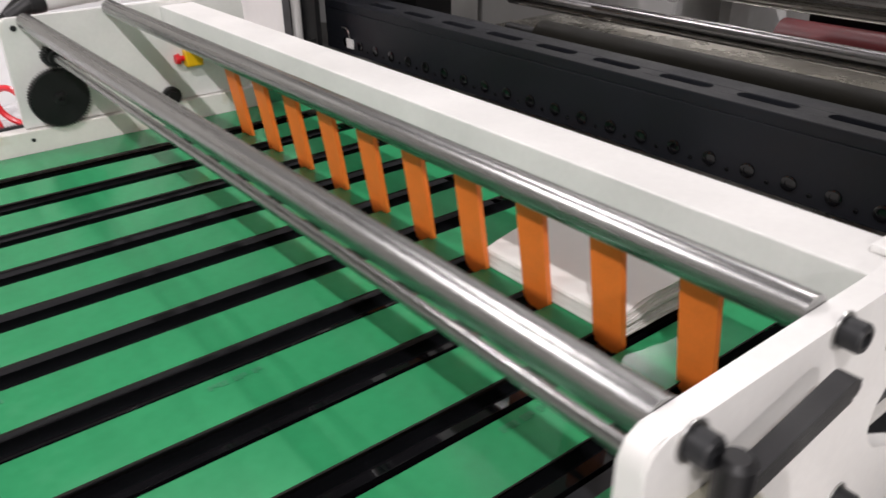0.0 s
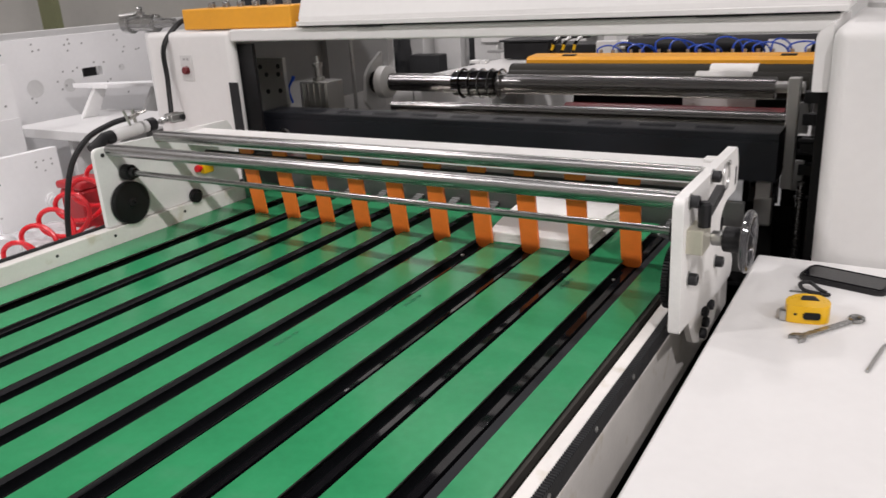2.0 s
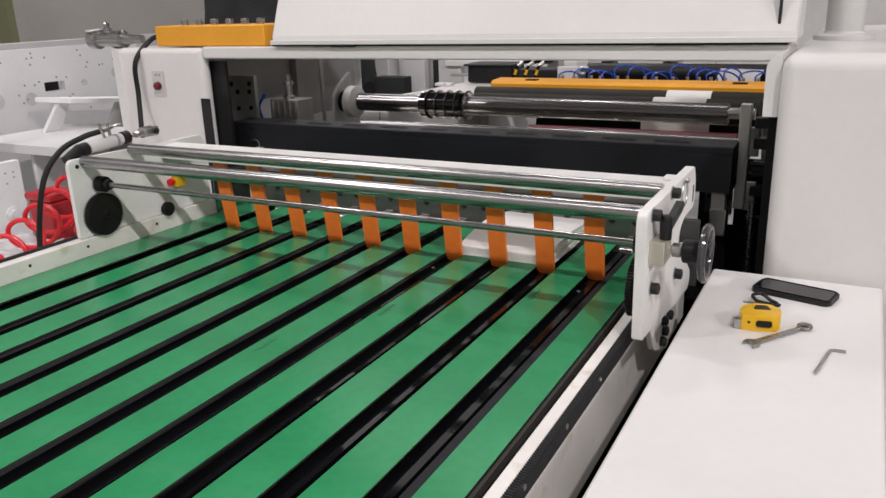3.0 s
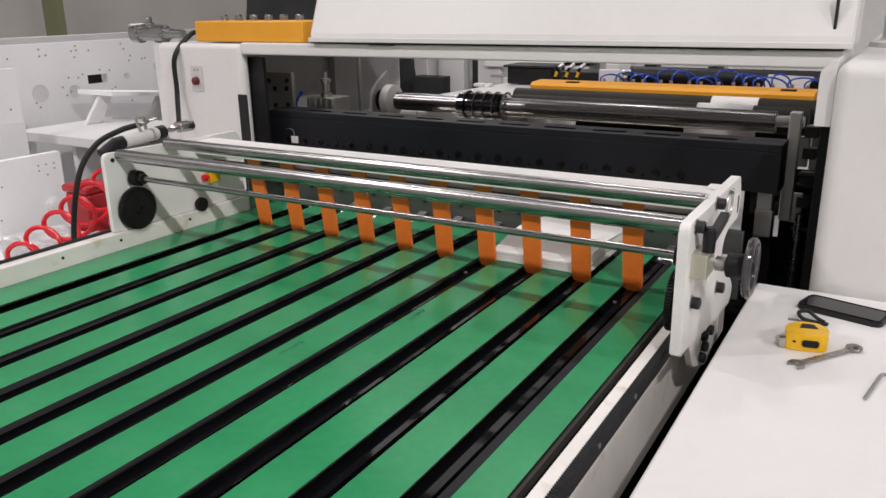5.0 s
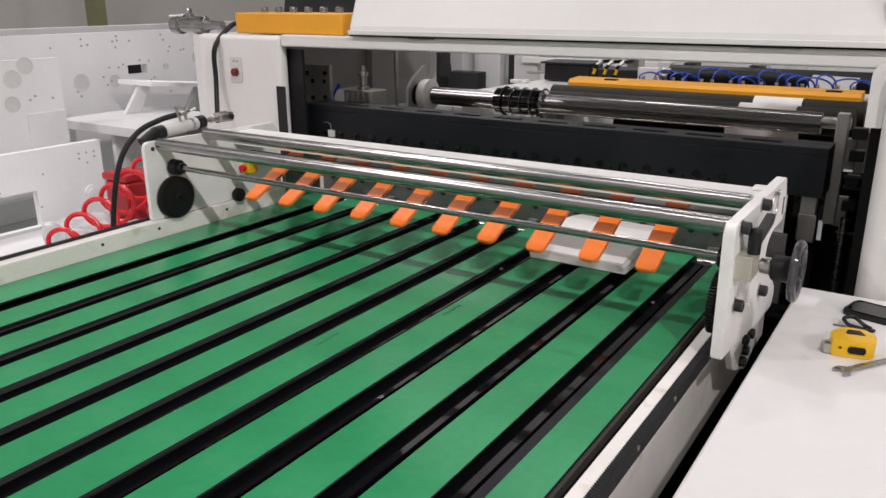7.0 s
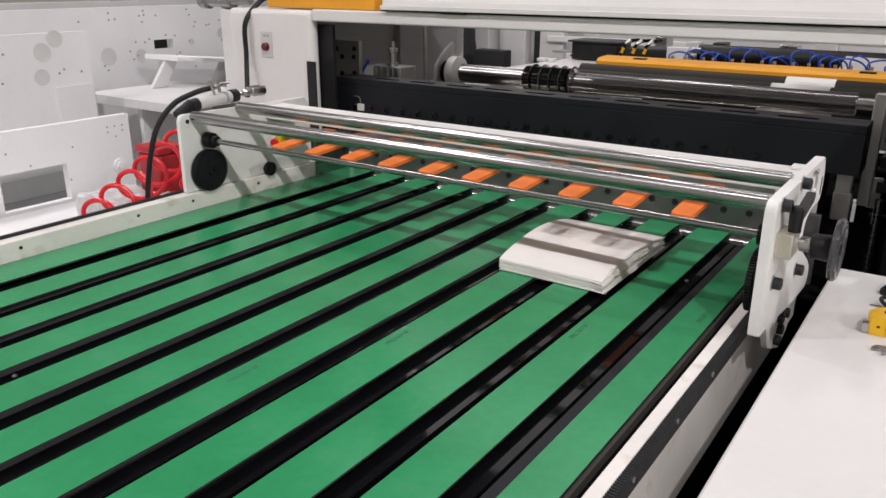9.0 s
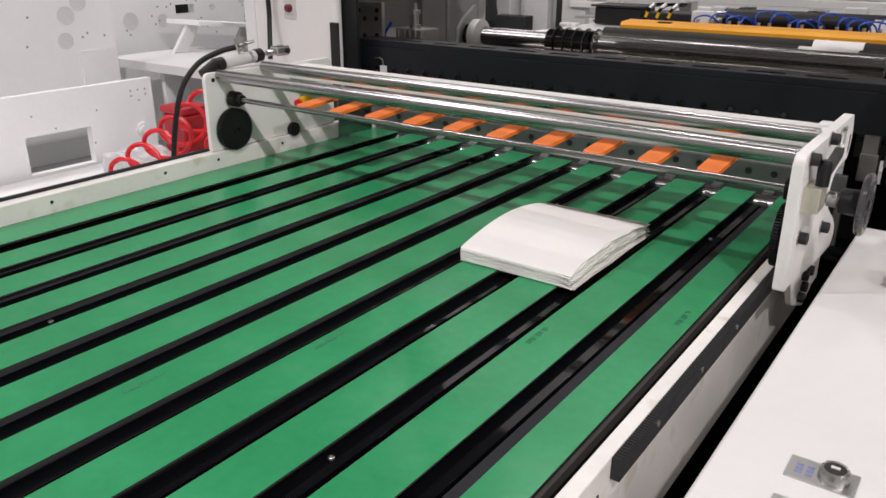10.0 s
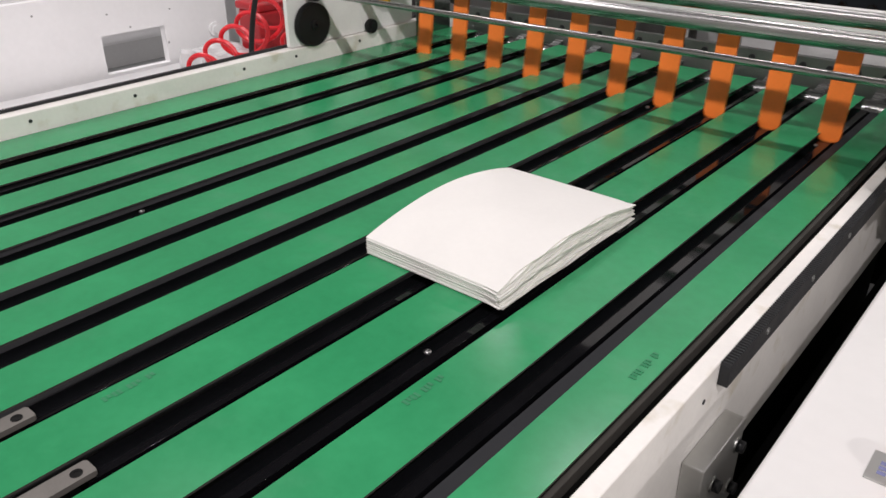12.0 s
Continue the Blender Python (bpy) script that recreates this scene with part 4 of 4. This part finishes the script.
bm = merged(prism(rounded([(-0.062, -0.0055), (0.06, -0.0045), (0.06, 0.0045), (-0.062, 0.0055)], 0.002), "z", 0.002, 0.007, 0.001),
            prism(rounded([(-0.060, -0.006), (-0.072, -0.014), (-0.088, -0.012), (-0.074, -0.005), (-0.074, 0.005), (-0.088, 0.011), (-0.074, 0.014), (-0.060, 0.006)], 0.002), "z", 0.001, 0.008, 0.001))
ringb = torus((0.070, 0, 0.006), (0, 0, 1), 0.0105, 0.0045, 32, 8)
bm = merged(bm, ringb)
bmesh.ops.transform(bm, matrix=S, verts=bm.verts[:])
part("shank", bm, CHROME, spanner)
bm = prism([(0.070 + 0.0075 * math.cos(i * math.tau / 12), 0.0075 * math.sin(i * math.tau / 12)) for i in range(12)], "z", 0.0003, 0.002, 0)
bmesh.ops.transform(bm, matrix=S, verts=bm.verts[:])
part("ring_bottom", bm, BLACK_STEEL, spanner)
tagged(part("hex_key", tube([Vector(p) for p in [(0.125, 0.288, ZC + 0.003), (0.143, 0.390, ZC + 0.003), (0.1445, 0.398, ZC + 0.003), (0.149, 0.402, ZC + 0.003), (0.17, 0.402, ZC + 0.003)]], 0.003, 6), STEEL), "small steel hex key lying on the cabinet", "hex key")
keys = thing("key_loop", (0.005, 0.60, ZC), "small black strap with a key on the cabinet", "key ring")
part("strap", tube(smooth_path([(0.026, 0.585, ZC + 0.006), (-0.005, 0.590, ZC + 0.008), (-0.016, 0.612, ZC + 0.012), (0.0, 0.626, ZC + 0.012), (0.02, 0.605, ZC + 0.008), (0.034, 0.598, ZC + 0.005)]), 0.004, 8), BLACK, keys)
part("tag", slab_at(0.024, 0.012, 0.005, 0.004, pose(0.030, 0.592, ZC + 0.001, 0, 0, 20)), BLACK, keys)
part("key_blade", slab_at(0.03, 0.003, 0.002, 0.001, pose(-0.018, 0.592, ZC + 0.001, 0, 0, 5)), STEEL, keys)

# ---- left side: air cylinder, hoses, next machine ----
cylr = thing("pneumatic_cylinder", (-1.80, 0.5, 1.0), "small aluminium pneumatic cylinder on the carriage plate", "machine part")
part("barrel", cyl((-1.79, 0.395, 1.010), (-1.79, 0.515, 1.018), 0.0175, 28, None, 0.002), PALE, cylr)
part("end_cap", cyl((-1.79, 0.365, 1.007), (-1.79, 0.395, 1.010), 0.019, 24, None, 0.002), BLACK, cylr)
part("end_cap", cyl((-1.79, 0.515, 1.018), (-1.79, 0.542, 1.0195), 0.0195, 24, None, 0.002), BLACK, cylr)
part("clamp_band", cyl((-1.79, 0.490, 1.0165), (-1.79, 0.497, 1.017), 0.0185, 28), STEEL, cylr, "thin steel band")
part("piston_rod", cyl((-1.79, 0.542, 1.0195), (-1.79, 0.60, 1.023), 0.006), CHROME, cylr)
part("lock_nut", cyl((-1.79, 0.566, 1.021), (-1.79, 0.576, 1.0215), 0.0105, 6), STEEL, cylr)
part("fork", merged(box(-1.806, -1.798, 0.592, 0.648, 1.010, 1.038, 0.006, 3), box(-1.782, -1.774, 0.592, 0.648, 1.010, 1.038, 0.006, 3), box(-1.799, -1.781, 0.59, 0.607, 1.012, 1.036, 0.003, 2)), STEEL, cylr, "bright steel fork end")
part("fork_pin", cyl((-1.812, 0.634, 1.024), (-1.766, 0.634, 1.024), 0.0085, 18, None, 0.001), BLACK_STEEL, cylr)
part("swivel", cyl((-1.79, 0.322, 0.985), (-1.79, 0.372, 1.012), 0.017, 20), BLACK, cylr)
part("fittings", merged(cyl((-1.79, 0.478, 1.035), (-1.79, 0.474, 1.072), 0.005), cyl((-1.785, 0.455, 1.03), (-1.785, 0.44, 1.075), 0.004), cyl((-1.80, 0.485, 1.055), (-1.785, 0.515, 1.062), 0.0045), cyl((-1.79, 0.46, 1.05), (-1.79, 0.49, 1.058), 0.007, 6)), mat("nickel_fittings", (0.55, 0.53, 0.50), 0.3, 0.95), cylr, "nickel-plated air fittings")
tagged(part("air_hose", tube(smooth_path([(-1.87, 0.24, 0.60), (-1.865, 0.25, 0.78), (-1.86, 0.29, 0.93), (-1.85, 0.35, 1.005), (-1.82, 0.41, 1.038), (-1.795, 0.455, 1.050)]), 0.008), BLACK), "black air hose curving up to the cylinder", "hose")
bm_pts = smooth_path([(-2.05, 0.02, 0.37), (-2.02, 0.08, 0.40), (-1.97, 0.16, 0.55), (-1.972, 0.20, 0.64)], 6)
for i in range(150):
    a = i / 149
    ang = a * math.tau * 5.5
    c = Vector((-2.02, 0.17, 0.67)).lerp(Vector((-2.06, 0.54, 0.835)), a)
    bm_pts.append(c + Vector((0.045 * math.cos(ang), 0.040 * math.cos(ang), 0.055 * math.sin(ang))))
tagged(part("coiled_hose", tube(bm_pts, 0.0075, 8), RED), "bright red coiled air hose", "hose")
bm_pts = smooth_path([(-2.0, 0.30, 0.37), (-1.98, 0.33, 0.40), (-1.93, 0.38, 0.55), (-1.92, 0.42, 0.63)], 6)
for i in range(70):
    a = i / 69
    ang = a * math.tau * 2.5
    c = Vector((-1.95, 0.40, 0.66)).lerp(Vector((-1.98, 0.56, 0.76)), a)
    bm_pts.append(c + Vector((0.03 * math.cos(ang), 0.03 * math.cos(ang), 0.045 * math.sin(ang))))
tagged(part("coiled_hose", tube(bm_pts, 0.0075, 8), RED), "bright red coiled air hose", "hose")
bag = box(-2.30, -2.05, 0.28, 0.48, 0.362, 0.69, 0.02)
bmesh.ops.subdivide_edges(bag, edges=bag.edges[:], cuts=9, use_grid_fill=True)
for v in bag.verts:
    v.co += noise.noise_vector(v.co * 14) * 0.022
    v.co.z = max(v.co.z, 0.3605)
tagged(part("film_bag", bag, mat("crinkled_clear_film", (0.62, 0.62, 0.63), 0.12, 0, 0.2, 30, 0.6, 60), smooth=False), "crinkled shiny plastic film bag on the table", "bag")
filt = thing("red_tool_box", (-2.15, 0.56, 0.36), "red plastic box standing on the table beside the conveyor", "box")
part("box_shell", box(-2.24, -2.12, 0.48, 0.59, 0.361, 0.80, 0.012, 3), RED_BOX, filt)
part("box_lid", box(-2.245, -2.115, 0.475, 0.595, 0.80, 0.825, 0.008, 3), RED_BOX, filt)
yel = thing("emergency_stop", (-1.74, 0.66, 0.865), "small yellow and red emergency stop on the side plate", "switch")
part("stop_box", box(-1.7445, -1.722, 0.642, 0.682, 0.846, 0.884, 0.004, 3), YELLOW, yel)
part("stop_button", lathe((-1.734, 0.642, 0.866), (0, -1, 0), [(0, 0.006), (0.01, 0.006), (0.011, 0.012), (0.02, 0.010)], 24), RED_CAP, yel)
tabl = thing("work_table", (-2.6, 0.6, 0), "white sheet-metal table beside the conveyor", "table")
part("table_top", box(-3.35, -1.9, -0.6, 0.98, 0.33, 0.36, 0.004), mat("scuffed_white_sheet", (0.82, 0.82, 0.825), 0.4, 0.0, 0.10, 3), tabl, "scuffed white sheet top")
for x in (-3.3, -1.95):
    for y in (-0.55, 0.95):
        part("leg", box(x - 0.025, x + 0.025, y - 0.025, y + 0.025, 0, 0.33, 0.004), PALE, tabl)


def holed_plate(x0, x1, ys, zs, holes):
    """Upright plate across x with rectangular openings cut right through."""
    bm = bmesh.new()
    yc = sorted(set([ys[0], ys[1]] + [h[0] for h in holes] + [h[1] for h in holes]))
    zc = sorted(set([zs[0], zs[1]] + [h[2] for h in holes] + [h[3] for h in holes]))
    out = None
    for a, b in zip(yc, yc[1:]):
        for c, d in zip(zc, zc[1:]):
            if any(h[0] <= a and b <= h[1] and h[2] <= c and d <= h[3] for h in holes):
                continue
            bx = box(x0, x1, a, b, c, d, 0)
            out = bx if out is None else merged(out, bx)
    bmesh.ops.remove_doubles(out, verts=out.verts[:], dist=1e-5)
    seen = {}
    for f in out.faces:
        seen.setdefault(tuple(round(v, 5) for v in f.calc_center_median()), []).append(f)
    bmesh.ops.delete(out, geom=[f for fs in seen.values() if len(fs) > 1 for f in fs], context="FACES")
    return out


nextm = thing("neighbour_machine", (-3.6, 1.0, 0), "white painted plates of a half-built neighbouring machine", "machine housing")
part("lower_plate", holed_plate(-3.44, -3.40, (-1.6, 1.24), (0.05, 0.715), [(0.575, 0.89, 0.36, 0.53), (-0.6, -0.1, 0.36, 0.53)]), LIFTED, nextm, "white plate with a cut-out", smooth=False)
part("upper_plate", holed_plate(-4.24, -4.20, (-1.8, 2.75), (0.30, 1.185), [(2.02, 2.16, 0.93, 0.985)]), LIFTED, nextm, "white drilled plate", smooth=False)
part("mid_plate", holed_plate(-3.84, -3.80, (-1.8, 1.33), (0.62, 1.09), []), LIFTED, nextm, "white drilled plate", smooth=False)
part("shelf", box(-4.0, -3.13, 1.41, 2.0, 0.735, 0.752, 0.003), LIGHT, nextm, "grey shelf sheet")
part("shelf_lip", box(-4.0, -3.13, 1.395, 1.41, 0.705, 0.752, 0.002), LIGHT, nextm)
part("shelf_side", box(-3.60, -3.57, 1.44, 1.95, 0.0, 0.735, 0.003), LIGHT, nextm)
part("shelf_front", box(-3.57, -3.20, 1.90, 1.93, 0.0, 0.735, 0.003), GREY, nextm)
part("stay", prism([(1.70, 0.752), (1.80, 0.752), (1.90, 0.91), (1.82, 0.91)], "x", -3.85, -3.82, 0.003), LIGHT, nextm, "slanted grey stay")
part("stay", prism([(2.10, 0.70), (2.2, 0.70), (2.30, 0.87), (2.22, 0.87)], "x", -3.85, -3.82, 0.003), LIGHT, nextm, "slanted grey stay")
part("stay_board", prism([(1.80, 0.905), (2.45, 0.84), (2.45, 0.86), (1.80, 0.93)], "x", -4.0, -3.70, 0.003), LIFTED, nextm, "white board on the stays")
part("brace", prism([(1.46, 0.2), (1.56, 0.2), (1.80, 0.70), (1.70, 0.70)], "x", -3.20, -3.16, 0.003), LIGHT, nextm, "slanted grey stay")
part("rear_sheet", box(-4.9, -4.86, -1.8, 5.0, 0.0, 1.20, 0.004), LIGHT, nextm)
rng = random.Random(2)
for y, z, r in ((1.70, 0.91, 0.05), (1.92, 0.90, 0.038), (2.55, 1.0, 0.035), (1.1, 0.95, 0.05), (2.3, 0.96, 0.02), (0.6, 0.95, 0.05)):
    part("bore", lathe((-4.1995, y, z), (1, 0, 0), [(0, r), (0.002, r), (0.0021, r * 0.85), (0.0005, r * 0.83)], 28), LIGHT, nextm, "round bore")
for i in range(46):
    y, z = rng.uniform(1.2, 2.7), rng.uniform(0.78, 1.16)
    part("screw_hole", cyl((-4.1995, y, z), (-4.198, y, z), 0.006, 10), GREY, nextm)
for y, z in ((1.12, 0.665), (1.16, 0.665), (1.20, 0.665), (1.12, 0.64), (1.20, 0.64), (1.16, 0.615), (0.93, 0.60), (0.9, 0.45), (0.62, 0.62), (0.72, 0.55), (0.3, 0.66), (0.1, 0.6)):
    part("screw_hole", cyl((-3.3995, y, z), (-3.398, y, z), 0.0045, 10), GREY, nextm)
part("round_boss", lathe((-3.3995, 1.16, 0.47), (1, 0, 0), [(0, 0.035), (0.01, 0.034), (0.011, 0.02), (0.018, 0.018)], 24), LIFTED, nextm, "round white boss")
for y, z, r in ((1.153, 1.06, 0.042), (1.08, 1.0, 0.045), (1.06, 0.88, 0.04), (0.7, 1.0, 0.05), (0.5, 0.85, 0.03)):
    part("bore", lathe((-3.7995, y, z), (1, 0, 0), [(0, r), (0.002, r), (0.0021, r * 0.85), (0.0005, r * 0.83)], 28), LIGHT, nextm, "round bore")
for i in range(14):
    y, z = rng.uniform(0.6, 1.28), rng.uniform(0.86, 1.06)
    part("screw_hole", cyl((-3.7995, y, z), (-3.798, y, z), 0.006, 10), GREY, nextm)
part("panel", box(-3.7985, -3.785, 1.12, 1.325, 0.60, 0.826, 0.002), LIFTED, nextm, "white panel screwed to the plate")
# box set behind the cut-out only so that the hole reads black
part("dark_recess", box(-4.30, -4.245, 2.03, 2.15, 0.90, 1.0, 0.002), BLACK, nextm, "black box added behind the cut-out to darken it")
pump = thing("air_motor", (-3.2, 1.75, 0.752), "chrome air motor on a grey post above the shelf", "machine part")
part("post", box(-3.22, -3.14, 1.72, 1.78, 0.753, 1.20, 0.006, 2), LIGHT, pump, "light grey post")
part("barrel", lathe((-3.38, 1.75, 1.245), (1, 0, 0), [(0, 0.02), (0.004, 0.046), (0.05, 0.048), (0.055, 0.036), (0.16, 0.036), (0.165, 0.044), (0.23, 0.044), (0.236, 0.03), (0.30, 0.022), (0.36, 0.02)], 28), CHROME, pump, "polished barrel")
part("valve", lathe((-3.26, 1.75, 1.278), (0, 0, 1), [(0, 0.022), (0.02, 0.022), (0.024, 0.012), (0.04, 0.016), (0.05, 0.01)], 18), CHROME, pump)
part("handle", cyl((-3.36, 1.70, 1.285), (-3.30, 1.80, 1.295), 0.010, 14, None, 0.002), STEEL, pump)
dp = thing("wall_post", (-10.4, 6.05, 0), "olive painted steel post near the hall wall", "post")
part("shaft", box(-10.6, -10.25, 6.0, 6.1, 0, 3.6, 0.01), mat("olive_door_frame", (0.18, 0.19, 0.10), 0.6), dp)

# ---- paper bundle carried by the belts ----
bundle = thing("paper_bundle", (-0.64, 0.90, ZB), "bundle of folded white tissue paper lying on the belts", "paper")
BW, BL = 0.253, 0.372


def dome(u, v):
    """Height factor of a page: bowed up along its length, lower at front and rear."""
    return math.sin(math.pi * min(max(u * 0.92 + 0.04, 0), 1)) ** 0.8 * (0.75 + 0.25 * (1 - v))


def page(i, n):
    """One fold of paper, bowed, slightly shifted against its neighbours."""
    rg = random.Random(i * 7 + 1)
    base = 0.0006 + 0.00092 * i
    lift = 0.031 * (i / (n - 1)) ** 0.85
    dx, dy = rg.uniform(-0.002, 0.002), rg.uniform(-0.0012, 0.0012)
    wave = rg.uniform(0, 6.3)
    bm = bmesh.new()
    nx, ny = 10, 24
    tops, bots = [], []
    for a in range(ny + 1):
        u = a / ny
        rt, rb = [], []
        for b in range(nx + 1):
            v = b / nx
            x = -0.764 + dx + v * BW + ((0.003 * math.sin(u * 3.1 + i * 0.5) + 0.002 * math.sin(u * 23 + wave)) * v if i else 0.006 * v)
            y = 0.712 + dy + u * BL + (0.004 * math.sin(i * 2.1) if v > 0.99 else 0)
            z = ZB + base + lift * dome(u, v) + 0.0003 * math.sin(9 * u + 4 * v + i * 0.4)
            if i == 0:
                z = ZB + 0.0006 + 0.002 * abs(math.sin(7 * u)) * (v > 0.9)
            th = 0.0009 + 0.00128 * dome(u, v) if i else 0.0012
            rt.append(bm.verts.new((x, y, z + th)))
            rb.append(bm.verts.new((x, y, z)))
        tops.append(rt)
        bots.append(rb)
    for a in range(ny):
        for b in range(nx):
            bm.faces.new((tops[a][b], tops[a][b + 1], tops[a + 1][b + 1], tops[a + 1][b]))
            bm.faces.new((bots[a][b], bots[a + 1][b], bots[a + 1][b + 1], bots[a][b + 1]))
    for a in range(ny):
        for c in (0, nx):
            f = bm.faces.new((tops[a][c], tops[a + 1][c], bots[a + 1][c], bots[a][c]))
            f.material_index = 1
    for b in range(nx):
        for c in (0, ny):
            bm.faces.new((tops[c][b], tops[c][b + 1], bots[c][b + 1], bots[c][b]))
    return bm


PAGES = 24
for i in range(PAGES):
    part("folded_sheet", page(i, PAGES), [PAPER, PAPER_EDGE], bundle)


# ---- what moves ----
def motions():
    # the cutting beam goes up and down until 7.05 s, then stays up
    rows = []
    t0, period, stroke = 0.303, 0.5187, 0.098
    t = 0.0
    while t < 7.04:
        lift = -stroke / 2 * (1 - math.cos(math.tau * (t - t0) / period))
        rows.append((round(t, 3), pose(-1.03, 1.16, 0.95 + lift)))
        t += 1 / 15
    rows += [(7.067, pose(-1.03, 1.16, 0.95)), (9.0, pose(-1.03, 1.16, 0.95)), (12.0, pose(-1.03, 1.16, 0.95))]
    walk(knife, rows)
    # the fingers swing up at 7 s and come down again at the end
    local = PIV - ORIGIN[stop]
    swing = [(0, 8), (6.9, 8), (6.95, -30), (7.0, -64), (7.05, -78), (7.1, -82), (7.2, -85), (8.8, -86), (11.87, -86), (11.92, -78), (11.97, -30), (12.0, -7)]
    walk(shaft, [(t, pose(*local, a, 0, 0)) for t, a in swing])
    # belts and bundle start after the fingers are up
    shift = [(0, -0.012), (7.2, -0.012), (7.5, -0.020), (7.8, -0.053), (8.2, -0.136), (8.8, -0.284), (9.0, -0.333), (10.0, -0.588), (11.0, -0.842), (12.0, -1.097)]
    o = ORIGIN[bundle]
    walk(bundle, [(t, pose(o.x, o.y + d, o.z)) for t, d in shift])
    for ob, x, y in MARKS:
        p = ob.location.copy()
        walk(ob, [(t, pose(p.x, p.y + d, p.z)) for t, d in shift])


motions()
